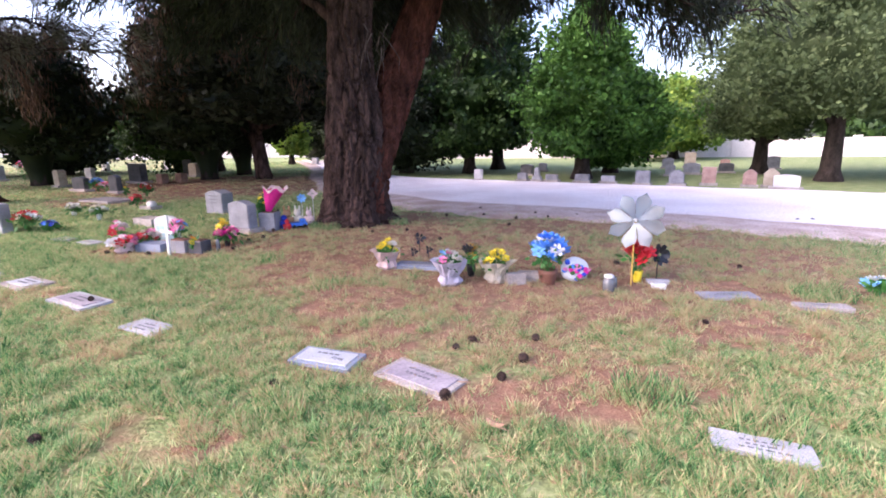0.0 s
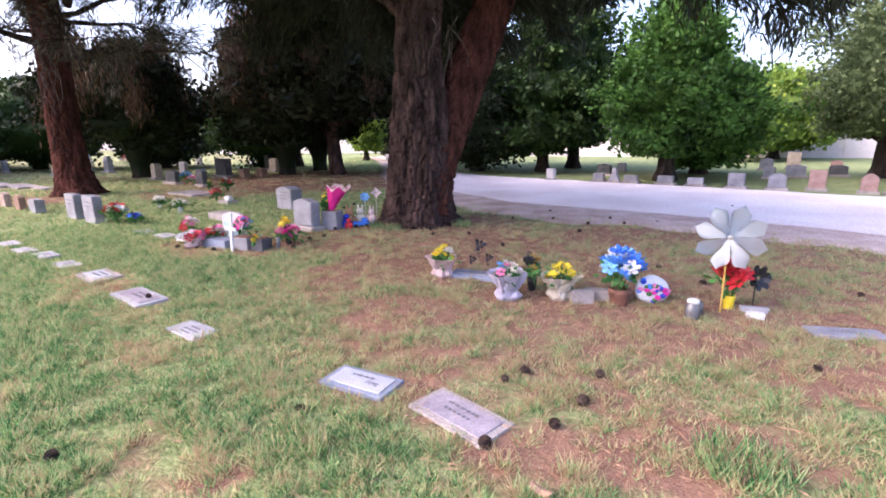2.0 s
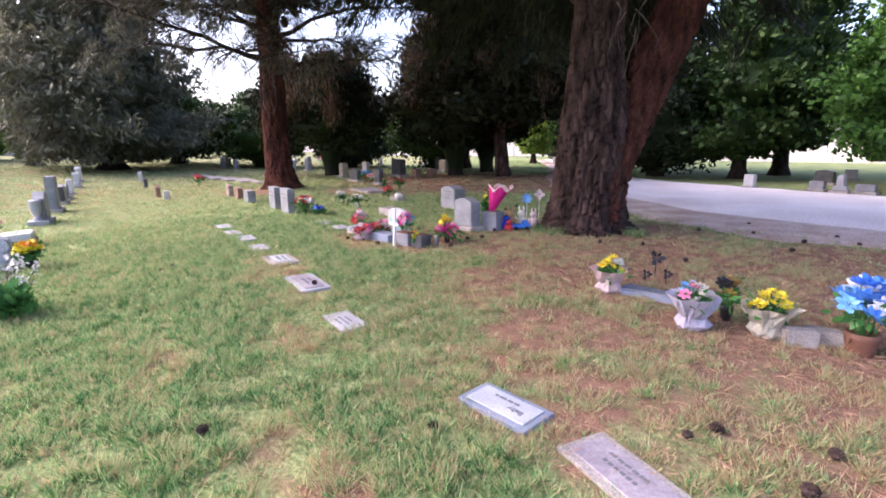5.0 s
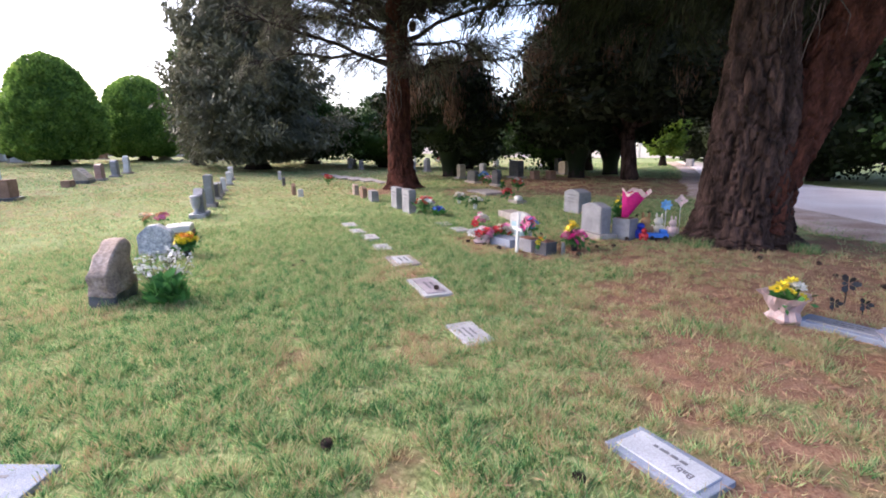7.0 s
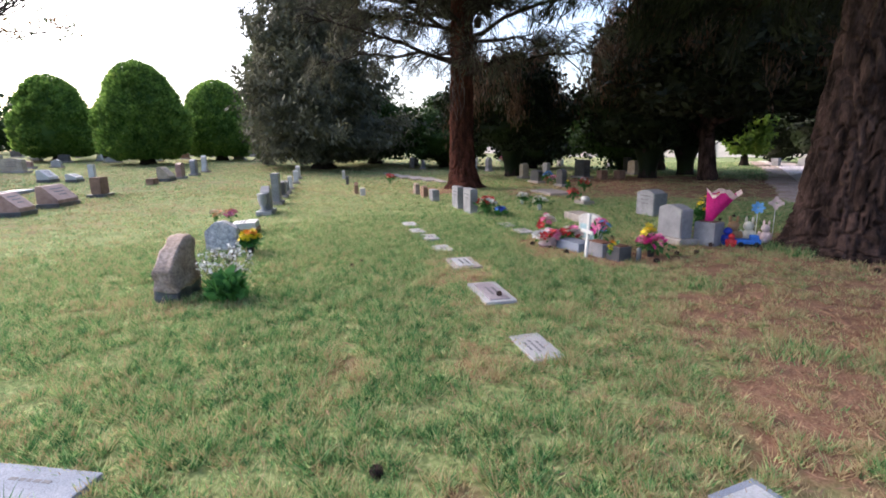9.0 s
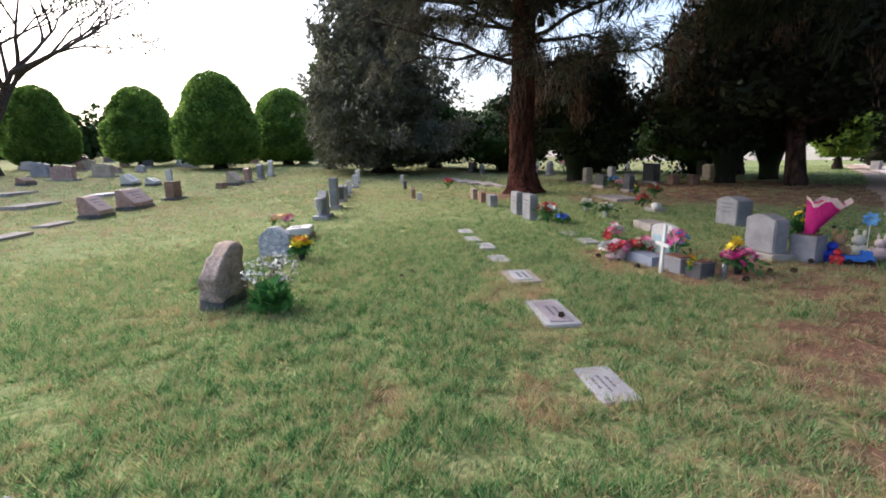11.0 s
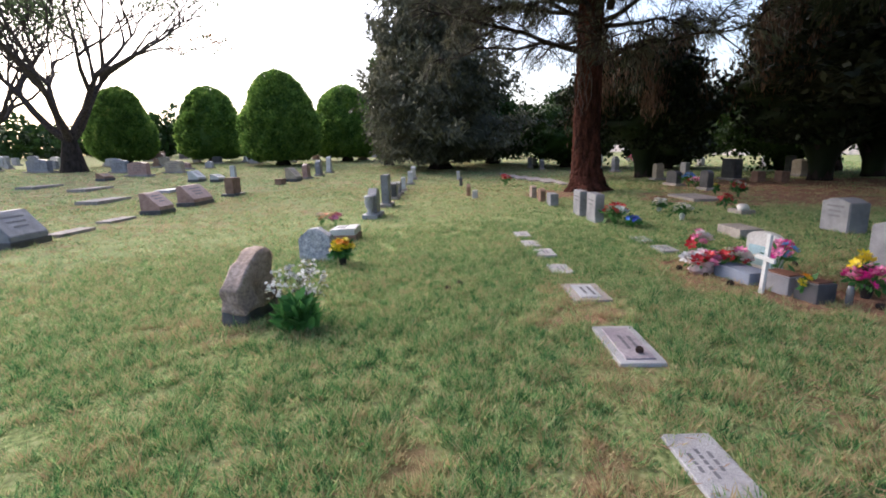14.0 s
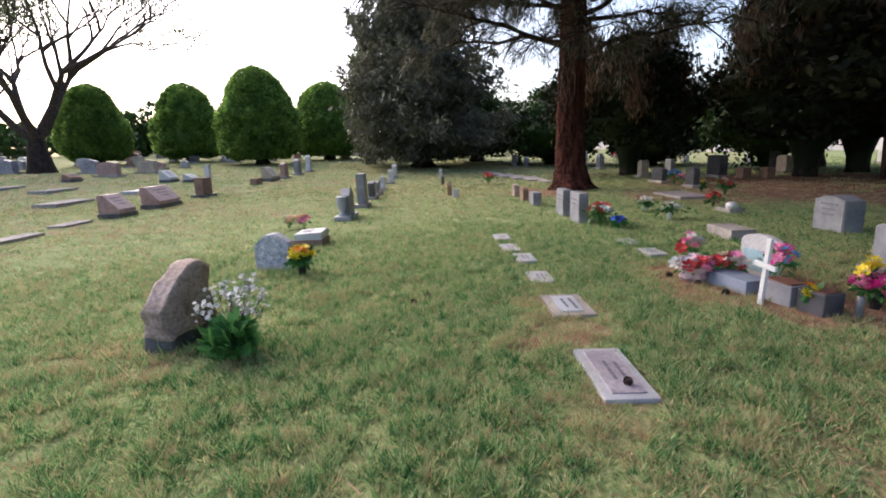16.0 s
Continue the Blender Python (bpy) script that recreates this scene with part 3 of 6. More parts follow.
simple_tree("oak_tree", 13.2, 16.8, "tall grey-green spreading tree with a pale trunk", "tree",
            [(2.2, 0.9), (2.6, 2.6), (4.4, 3.6), (6.4, 3.3), (8.2, 2.0), (9.2, 0.3)], 34000, 0.095, OLIVE, 27, (3.2, 0.28), core=0.6, rough=0.75)
simple_tree("oak_tree", 13.4, 20.9, "grey-green spreading tree across the road", "tree",
            [(1.5, 0.8), (2.0, 1.9), (3.4, 2.2), (4.8, 1.7), (6.0, 0.3)], 22000, 0.10, OLIVE, 28, (2.4, 0.26), core=0.65, rough=0.7)
simple_tree("oak_tree", 18.5, 19.0, "grey-green spreading tree across the road", "tree",
            [(2.2, 1.2), (2.8, 3.2), (5.0, 3.8), (7.0, 2.4), (8.2, 0.3)], 13000, 0.16, OLIVE, 29, (3.0, 0.3), core=0.65, rough=0.7)
simple_tree("weeping_tree", -11.7, 37.2, "bright lime-green drooping tree at the road's bend", "tree",
            [(0.8, 0.8), (1.2, 1.25), (2.6, 1.3), (3.6, 0.9), (4.3, 0.2)], 8000, 0.16, LIME, 30, (1.3, 0.2), core=0.75, droop=0.7)

# clipped cypresses on the sunset side
def cypress(x, y, r, h, seed, label="clipped egg-shaped green cypress", mat=CLIPPED, rough=0.14):
    t = base_empty("cypress", x, y)
    stout_trunk(t, 1.0, 0.35, limbs=3, seed=seed, spread=0.7)
    prof = [(0.35, r * 0.62), (0.9, r * 0.92), (h * 0.3, r), (h * 0.5, r * 0.93), (h * 0.7, r * 0.74), (h * 0.86, r * 0.56), (h * 0.95, r * 0.33), (h, 0.08)]
    crown(t, prof, 15000, 0.15, mat, seed, depth=0.16, rough=rough, core=0.9)
    return tagged(t, label, "tree")


cypress(-38.8, 8.0, 2.85, 6.7, 41)
cypress(-42.7, 14.0, 3.0, 6.3, 42)
cypress(-46.5, 3.7, 2.6, 6.1, 43, "round-headed cypress with a ragged sunlit top", rough=0.3)
cypress(-45.4, -2.4, 2.4, 5.7, 44, "dark clipped pointed cypress", rough=0.12)
cypress(-52.0, 7.0, 2.4, 4.2, 45, "green cypress far behind others", rough=0.3)

# columnar poplar and the big grey-green conifer
simple_tree("poplar_tree", -34.9, 14.8, "slim upright grey-green poplar with a frayed edge", "tree",
            [(0.5, 0.9), (2.5, 1.2), (5.0, 1.1), (7.2, 0.8), (8.2, 0.5), (8.8, 0.1)], 12000, 0.13, OLIVE, 51, (2.0, 0.25), core=0.65, rough=0.9)
simple_tree("conifer_tree", -29.4, 16.2, "big shaggy grey-green conifer sweeping to the ground", "tree",
            [(0.5, 1.6), (1.0, 4.1), (3.0, 4.3), (5.0, 3.7), (8.0, 3.0), (11.5, 2.2), (14, 0.8), (15, 0.1)], 44000, 0.11, NEEDLE_GREY, 52, (3.0, 0.55), core=0.72, rough=0.75, depth=0.35, long=3.2, droop=0.8)
simple_tree("conifer_tree", -33.0, 22.5, "grey-green conifer behind a larger one", "tree",
            [(0.4, 1.4), (1.0, 2.8), (3.0, 2.9), (4.6, 1.6), (5.6, 0.2)], 10000, 0.16, CYPRESS, 53, (2.0, 0.4), core=0.75, rough=0.6)


# ---- pines: barked trunks, long limbs, hanging needles ----
def barked(points, n, rows, seed, deep):
    """A tube whose surface is broken into long plates with deep furrows."""
    P = [Vector(p) for p, _ in points]
    acc = [0.0]
    for a, b in zip(P, P[1:]):
        acc.append(acc[-1] + (b - a).length)
    zs = np.array(acc)

    def centre(s):
        f = 0.12 * acc[-1]
        out = Vector((0, 0, 0))
        for o in (-1, -0.5, 0, 0.5, 1):
            q = min(max(s + o * f * 0.35, 0), acc[-1])
            out += Vector([float(np.interp(q, zs, [p[c] for p in P])) for c in range(3)]) / 5
        return out

    vs = []
    for k in range(rows):
        g = k / (rows - 1)
        s = acc[-1] * (g * 0.5 if g < 0.8 else 0.4 + (g - 0.8) * 3)
        c = centre(s)
        r = float(np.interp(s, zs, [p[1] for p in points]))
        q = Vector((0, 0, 1)).rotation_difference((centre(s + 0.15) - centre(s - 0.15)).normalized())
        for j in range(n):
            t = 2 * math.pi * j / n
            d = Vector((math.cos(t), math.sin(t), 0))
            w = Vector((d.x * r * 10.5, d.y * r * 10.5, s * 2.5 + seed))
            w += noise.noise_vector(w * 0.7) * 0.6
            e = noise.voronoi(w)[0]
            edge = min((e[1] - e[0]) * 5.0, 1.0)
            butt = (0.14 + 0.3 * math.exp(-3 * s)) * noise.noise(Vector((d.x * 2.2, d.y * 2.2, s * 0.5 + seed))) * r
            swell = butt + deep * (edge - 0.8) + 0.02 * noise.noise(Vector((w.x * 2, w.y * 2, w.z * 4))) + 0.012 * noise.noise(w * 5)
            vs.append(tuple(c + q @ (d * (r + swell))))
    fs = [(k * n + j, k * n + (j + 1) % n, (k + 1) * n + (j + 1) % n, (k + 1) * n + j) for k in range(rows - 1) for j in range(n)]
    return vs, fs


def bough(tree, material, tips, start, end, r, rnd, sag=0.25, twigs=10, twig=0.9, up=0.15):
    """A crooked limb with side twigs; the twig ends are remembered for needles."""
    g = Heap()
    a, b = Vector(start), Vector(end)
    pts = []
    for k in range(8):
        f = k / 7
        p = a.lerp(b, f)
        p.z += math.sin(f * math.pi) * sag
        if 0 < k:
            p += Vector([rnd.uniform(-1, 1) for _ in range(3)]) * (b - a).length * 0.022
        pts.append((tuple(p), r * (1 - 0.88 * f)))
    g.tube(pts, 7)
    for k in range(twigs):
        f = rnd.uniform(0.22, 1.0)
        i = min(int(f * 7), 6)
        p = Vector(pts[i][0]).lerp(Vector(pts[i + 1][0]), f * 7 - i)
        d = Vector((rnd.uniform(-1, 1), rnd.uniform(-1, 1), rnd.uniform(-0.7, up * 3))) + (b - a).normalized() * 0.7
        d = d.normalized() * twig * rnd.uniform(0.5, 1.2)
        q = p + d * 0.55 + Vector((0, 0, 0.05))
        e = p + d + Vector((0, 0, -0.18 * d.length))
        g.tube([(tuple(p), r * 0.2 + 0.006), (tuple(q), r * 0.12 + 0.005), (tuple(e), 0.004)], 5)
        tips.append((q, e))
    g.object("bough", material, tree)


def needles(tree, tips, per, size, spread, material, seed, hang=0.3, name="needles", long=9.0):
    rs = np.random.RandomState(seed)
    C, A = [], []
    for q, e in tips:
        q, e = np.array(q), np.array(e)
        f = rs.rand(per, 1)
        C.append(q * (1 - f) + e * f + rs.normal(size=(per, 3)) * spread)
        A.append(np.tile((e - q) / (np.linalg.norm(e - q) + 1e-6) + np.array([0, 0, -hang]), (per, 1)))
    v, f = leaf_cloud(np.vstack(C), size, seed, np.vstack(A), long)
    ob = mesh_object(name, v, f, material)
    ob.parent = tree
    return ob


def great_pine():
    rnd = random.Random(5)
    t = base_empty("pine_tree", -1.80, 9.55)
    v, f = barked([((0, 0, -0.15), 0.84), ((0, 0, 0.12), 0.72), ((0.02, 0, 0.6), 0.62), ((0.05, 0, 1.2), 0.58), ((0.1, 0, 1.9), 0.54), ((0.1, 0, 2.4), 0.48), ((0.06, 0, 2.8), 0.43), ((0.05, 0.05, 3.2), 0.41), ((0.1, 0.1, 4.2), 0.39), ((0.1, 0.3, 6.0), 0.35), ((-0.1, 0.4, 8.5), 0.25), ((-0.1, 0.4, 11), 0.1)], 170, 360, 3, 0.085)
    o = mesh_object("trunk", v, f, BARK, True)
    o.parent = t
    tagged(o, "deeply furrowed grey-brown bark")
    v, f = barked([((0.2, -0.1, 0.1), 0.46), ((0.24, -0.06, 0.6), 0.42), ((0.34, 0.04, 1.2), 0.40), ((0.6, 0.32, 2.0), 0.41), ((0.95, 0.72, 3.0), 0.38), ((1.3, 1.1, 4.0), 0.36), ((1.65, 1.45, 5.2), 0.33), ((2.1, 1.8, 7.0), 0.24), ((2.4, 2.0, 9.0), 0.1)], 110, 260, 9, 0.075)
    o = mesh_object("limb", v, f, BARK_RED, True)
    o.parent = t
    tagged(o, "forked limb with reddish flaking bark")
    tips = []
    # high limbs all round
    for k in range(20):
        a = 2 * math.pi * k / 20 + rnd.uniform(-0.15, 0.15)
        L = rnd.uniform(4.0, 6.2)
        z = rnd.uniform(5.0, 7.6)
        bough(t, BARK, tips, (0.3, 0.2, z - 0.6), (math.cos(a) * L + 0.6, math.sin(a) * L, z + rnd.uniform(-0.5, 0.9)), 0.11, rnd, 0.5, 22, 1.1)
    # low drooping limbs
    for s, e in (((1.6, 0.2, 5.0), (5.6, -0.4, 3.9)), ((1.7, 0.2, 5.3), (6.7, -0.6, 3.45)), ((1.8, 0.2, 5.5), (7.4, 0.4, 3.9)), ((1.7, 0.2, 5.2), (6.1, 0.1, 3.5)), ((1.4, 0.3, 4.4), (3.6, 2.6, 4.5)),
                 ((-0.2, 0, 3.7), (-2.6, 1.6, 4.6)), ((-0.1, 0.2, 4.4), (-3.8, 0.9, 4.9)), ((0, 0.2, 4.8), (-4.6, 2.4, 4.6)), ((0, 0.5, 4.6), (-1.2, 4.2, 4.0)), ((1, 0.5, 4.8), (1.2, 4.5, 3.9)),
                 ((0, 0.3, 4.6), (-2.6, 3.4, 3.9)), ((0, 0.3, 4.3), (0.4, 3.6, 3.9)), ((1, 0.3, 4.6), (2.6, 3.6, 4.0)), ((0, 0.3, 4.6), (-4.4, 3.6, 4.2)), ((0, 0.3, 5.0), (-6.0, 1.6, 4.7)), ((-0.2, 0, 4.6), (-3.2, -0.6, 4.9)), ((0.3, 0.5, 5), (0.2, 5.5, 4.3)),
                 ((1.6, 0.3, 5.2), (3.6, 1.2, 4.6))):
        bough(t, BARK, tips, s, e, 0.10, rnd, 0.35, 26, 0.9)
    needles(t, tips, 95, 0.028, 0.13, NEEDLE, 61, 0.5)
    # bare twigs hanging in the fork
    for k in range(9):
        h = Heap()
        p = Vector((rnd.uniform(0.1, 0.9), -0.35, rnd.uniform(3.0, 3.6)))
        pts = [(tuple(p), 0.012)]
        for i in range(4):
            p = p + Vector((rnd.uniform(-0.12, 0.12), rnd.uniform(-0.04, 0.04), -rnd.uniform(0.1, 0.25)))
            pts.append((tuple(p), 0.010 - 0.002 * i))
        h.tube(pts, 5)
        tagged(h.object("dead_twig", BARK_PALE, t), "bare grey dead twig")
    # Upper crown mostly above the view, added and shifted to shade the lawn.
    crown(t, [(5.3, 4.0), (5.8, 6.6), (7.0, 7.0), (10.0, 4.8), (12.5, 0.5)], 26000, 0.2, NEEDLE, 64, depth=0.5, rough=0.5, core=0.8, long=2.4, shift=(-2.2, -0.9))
    return tagged(t, "massive forked old pine with furrowed reddish bark", "tree")


great_pine()


def second_pine():
    rnd = random.Random(8)
    t = base_empty("pine_tree", -13.45, 13.5)
    v, f = barked([((0, 0, -0.15), 0.78), ((0, 0, 0.15), 0.60), ((-0.03, 0, 0.7), 0.47), ((-0.05, 0, 1.6), 0.42), ((-0.05, 0, 3.0), 0.40), ((0, 0, 4.8), 0.38), ((0, 0, 7), 0.32), ((0.1, 0, 10), 0.18), ((0.1, 0, 12), 0.06)], 100, 260, 21, 0.06)
    o = mesh_object("trunk", v, f, BARK_RED, True)
    o.parent = t
    tagged(o, "reddish furrowed bark")
    tips, bare = [], []
    for k in range(15):
        a = 2 * math.pi * k / 15 + rnd.uniform(-0.2, 0.2)
        z = 3.9 + 0.17 * (k * 7 % 15)
        L = rnd.uniform(3.4, 5.8)
        bough(t, BARK_GREY, bare if k % 3 else tips, (0, 0, z), (math.cos(a) * L, math.sin(a) * L, z + rnd.uniform(-0.3, 0.9)), 0.085, rnd, 0.3, 24, 1.2, 0.3)
    for k in range(14):
        a = 2 * math.pi * k / 14 + rnd.uniform(-0.2, 0.2)
        z = rnd.uniform(6.5, 9.5)
        L = rnd.uniform(3, 5)
        bough(t, BARK_GREY, tips, (0, 0, z), (math.cos(a) * L, math.sin(a) * L, z + rnd.uniform(0, 1.2)), 0.08, rnd, 0.4, 20, 1.1)
    for e in ((-4.6, -2.6, 6.2), (-5.4, -1.2, 6.6), (-4.0, -3.4, 7.0)):
        bough(t, BARK_GREY, tips, (0, 0, 5.2), e, 0.08, rnd, 0.4, 26, 1.0)
    needles(t, tips, 70, 0.022, 0.11, NEEDLE_GREY, 62)
    needles(t, bare, 16, 0.020, 0.10, NEEDLE_GREY, 63, name="sparse_needles")
    tagged(needles(t, bare + tips, 34, 0.0085, 0.16, BARK_TWIG, 66, 0.5, "dead_twigs", 48.0), "tangled fine dead twigs", kind="stuff")
    bm = bmesh.new()
    bmesh.ops.create_icosphere(bm, subdivisions=3, radius=0.15, matrix=Matrix.Translation((1.4, -0.64, 5.3)) @ Matrix.Diagonal((0.8, 0.8, 1.35, 1)))
    for q in bm.verts:
        q.co += noise.noise_vector(q.co * 9) * 0.05
    part("burl", bm, CONE, t, "dark hanging burl")
    h = Heap()
    h.tube([((0, 0, 5.9), 0.05), ((0.8, -0.35, 6.0), 0.035), ((1.4, -0.64, 5.85), 0.03), ((1.4, -0.64, 5.3), 0.02)], 6)
    h.object("twig", BARK_GREY, t)
    for k in range(12):
        h = Heap()
        p = Vector((rnd.uniform(-0.3, 0.6), -0.42, rnd.uniform(3.2, 4.4)))
        pts = [(tuple(p), 0.02)]
        for i in range(4):
            p = p + Vector((rnd.uniform(-0.2, 0.2), rnd.uniform(-0.1, 0.05), -rnd.uniform(0.15, 0.4)))
            pts.append((tuple(p), 0.016 - 0.003 * i))
        h.tube(pts, 5)
        tagged(h.object("dead_twig", BARK_PALE, t), "bare grey dead twig")
    # Unseen high crown, put here to block skylight from the ground.
    crown(t, [(7.2, 2.6), (7.8, 5.6), (10.0, 5.2), (13, 0.5)], 16000, 0.2, NEEDLE, 65, depth=0.5, rough=0.5, core=0.7, long=2.4)
    return tagged(t, "tall pine with reddish trunk and thin bare lower boughs", "tree")


second_pine()


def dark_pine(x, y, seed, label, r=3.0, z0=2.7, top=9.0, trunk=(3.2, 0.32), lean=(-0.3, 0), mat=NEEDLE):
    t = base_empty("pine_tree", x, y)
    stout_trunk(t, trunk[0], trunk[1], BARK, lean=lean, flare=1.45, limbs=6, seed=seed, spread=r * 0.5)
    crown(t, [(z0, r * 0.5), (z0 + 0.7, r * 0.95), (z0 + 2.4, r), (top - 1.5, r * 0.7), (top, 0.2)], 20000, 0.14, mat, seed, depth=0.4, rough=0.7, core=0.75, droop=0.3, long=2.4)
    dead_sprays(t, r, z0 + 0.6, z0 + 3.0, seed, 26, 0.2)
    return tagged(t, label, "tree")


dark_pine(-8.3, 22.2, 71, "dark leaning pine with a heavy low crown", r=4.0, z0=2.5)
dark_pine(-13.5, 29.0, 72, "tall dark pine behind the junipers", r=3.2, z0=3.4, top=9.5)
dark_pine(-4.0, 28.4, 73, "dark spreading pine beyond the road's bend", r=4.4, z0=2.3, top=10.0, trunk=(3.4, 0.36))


def bare_tree(x, y, seed, label, h, r, material=BARK_GREY):
    """A spreading tree just coming into leaf."""
    rnd = random.Random(seed)
    t = base_empty("bare_tree", x, y)
    stout_trunk(t, 1.9, r, material, flare=1.4)
    g, ends = Heap(), []

    def grow(p, d, L, rad, lev):
        pts, q = [(tuple(p), rad)], p.copy()
        for i in range(4):
            d = (d + Vector([rnd.uniform(-0.22, 0.22) for _ in range(3)]) + Vector((0, 0, 0.05))).normalized()
            q = q + d * L / 4
            pts.append((tuple(q), rad * (1 - 0.13 * (i + 1))))
        g.tube(pts, 6 if lev < 3 else 4)
        if lev >= 6:
            ends.append((Vector(pts[2][0]), q))
            return
        for k in range(3 if lev < 5 else 2):
            s = Vector((rnd.uniform(-1, 1), rnd.uniform(-1, 1), rnd.uniform(-0.35, 0.6)))
            grow(Vector(pts[4 if k else 3][0]), (d + s * 0.85).normalized(), L * rnd.uniform(0.62, 0.8), max(rad * 0.57, 0.016), lev + 1)

    for k in range(5):
        a = 2 * math.pi * k / 5 + rnd.uniform(-0.3, 0.3)
        grow(Vector((0, 0, 1.7)), Vector((math.cos(a) * 0.9, math.sin(a) * 0.9, 0.85)).normalized(), h * 0.3, r * 0.42, 1)
    tagged(g.object("branchwork", BARK_TWIG, t), kind="stuff")
    rs = np.random.RandomState(seed)
    c = np.vstack([np.array(e) + rs.normal(size=(15, 3)) * 0.38 for _, e in ends])
    v, f = leaf_cloud(c, 0.09, seed)
    o = mesh_object("leaves", v, f, OLIVE)
    o.parent = t
    low = [e for _, e in ends if e.z < h * 0.5][:60]
    if low:
        c = np.vstack([np.array(e) + rs.normal(size=(10, 3)) * 0.25 for e in low])
        v, f = leaf_cloud(c, 0.10, seed + 1)
        o = mesh_object("russet_leaves", v, f, RUSSET)
        o.parent = t
    return tagged(t, label, "tree")


bare_tree(-37.5, -4.3, 81, "spreading half-bare tree with thin new leaf", 15.0, 0.6)
bare_tree(-40.0, -9.2, 82, "half-bare spreading tree beyond the graves", 12.0, 0.45)


def far_woods():
    rs = np.random.RandomState(3)
    C = []
    for k in range(150):
        # dense where the walk looks, thinner behind it
        a = rs.uniform(0.15, 1.2) * np.pi if k < 105 else rs.uniform(1.2, 2.15) * np.pi
        d = rs.uniform(68, 92)
        x, y = -2 + d * math.cos(a), 5 + d * math.sin(a)
        r, h = rs.uniform(2.5, 4.5), rs.uniform(3.2, 6.5)
        m = 480 if k < 105 else 120
        u = rs.normal(size=(m, 3))
        u /= np.linalg.norm(u, axis=1)[:, None]
        C.append(u * np.array([r, r, h * 0.5]) * rs.uniform(0.75, 1.05, (m, 1)) + np.array([x, y, gz(x, y) + h * 0.5]))
    c = np.vstack(C)
    v, f = leaf_cloud(c, 0.55, 4, None, 1.4)
    tagged(mesh_object("far_woods", v, f, CYPRESS), "belt of distant trees round the cemetery", "trees", kind="stuff")


far_woods()


def far_wall(name, a, b, h, label):
    bm = bmesh.new()
    L = math.dist(a, b)
    box(bm, L, 0.25, h, bevel=0.02)
    for k in range(int(L / 4) + 1):
        box(bm, 0.45, 0.4, h + 0.15, (-L / 2 + k * 4, 0, 0), 0.02)
    ob = part(name, bm, WALLPAINT)
    x, y = (a[0] + b[0]) / 2, (a[1] + b[1]) / 2
    ob.matrix_basis = pose(x, y, gz(x, y) - 0.1, 0, 0, math.degrees(math.atan2(b[1] - a[1], b[0] - a[0])))
    tagged(ob, label, "wall", kind="structure")


far_wall("wall_far", (-4, 47), (52, 30), 1.5, "pale pinkish plastered boundary wall far off")
far_wall("wall_far_left", (-60, 52), (-12, 56), 1.5, "pale plastered boundary wall far off")


# ---- gravestones ----
ROW = -28.0


def outline(style, w, h):
    a = w / 2
    if style == "arch":
        return [(-a, 0), (a, 0), (a, h * 0.82)] + [(a * math.cos(t), h * 0.82 + h * 0.18 * math.sin(t)) for t in np.linspace(0.15, math.pi - 0.15, 9)] + [(-a, h * 0.82)]
    if style == "serp":
        return [(-a, 0), (a, 0), (a, h * 0.89), (a * 0.8, h * 0.905), (a * 0.5, h * 0.965), (a * 0.2, h), (-a * 0.2, h), (-a * 0.5, h * 0.965), (-a * 0.8, h * 0.905), (-a, h * 0.89)]
    if style == "gable":
        return [(-a, 0), (a, 0), (a * 0.97, h * 0.75), (a * 0.2, h), (-a * 0.35, h * 0.97), (-a, h * 0.7)]
    if style == "obelisk":
        return [(-a, 0), (a, 0), (a * 0.9, h * 0.25), (a * 0.55, h * 0.27), (a * 0.42, h * 0.88), (0, h), (-a * 0.42, h * 0.88), (-a * 0.55, h * 0.27), (-a * 0.9, h * 0.25)]
    return [(-a, 0), (a, 0), (a, h), (-a, h)]


def engraving(parent, w, h, d, lines, seed=0, mat=INK):
    """Cut lettering too worn to read, as short bars just proud of the face."""
    rnd = random.Random(seed)
    for side in (-1,):
        bm = bmesh.new()
        for k in range(lines):
            z = h * (0.74 - 0.15 * k)
            x, L = -w * 0.3, w * rnd.uniform(0.35, 0.6)
            x = -L / 2
            while x < L / 2 - 0.02:
                s = rnd.uniform(0.02, 0.07)
                box(bm, min(s, L / 2 - x), 0.003, h * 0.045, (x + s / 2, side * (d / 2 + 0.0005), z), 0)
                x += s + 0.012
        tagged(part("lettering", bm, mat, parent, "worn cut lettering"), kind="stuff")


def gravestone(x, y, w, h, d, style, mat, label, base=True, rot=ROW, lean=0.0, basemat=None, lines=3, z=None, seed=0):
    t = base_empty("gravestone", x, y, rot, z)
    z0 = 0.0
    if base:
        bm = bmesh.new()
        box(bm, w * 1.3, d * 1.7, 0.12, (0, 0, -0.04), 0.01)
        part("base", bm, basemat or CONCRETE, t, "low plinth")
        z0 = 0.08
    bm = prism(outline(style, w, h - z0 + 0.02), d, min(0.015, d * 0.12), (0, 0, z0 - 0.02 if not base else z0))
    s = part("stone", bm, mat, t)
    if lean:
        s.matrix_basis = pose(0, 0, 0, lean, 0, 0)
    if lines:
        engraving(s, w, h, d, lines, seed)
    return tagged(t, label if len(label.split()) > 3 else label + " in the grass", "gravestone")


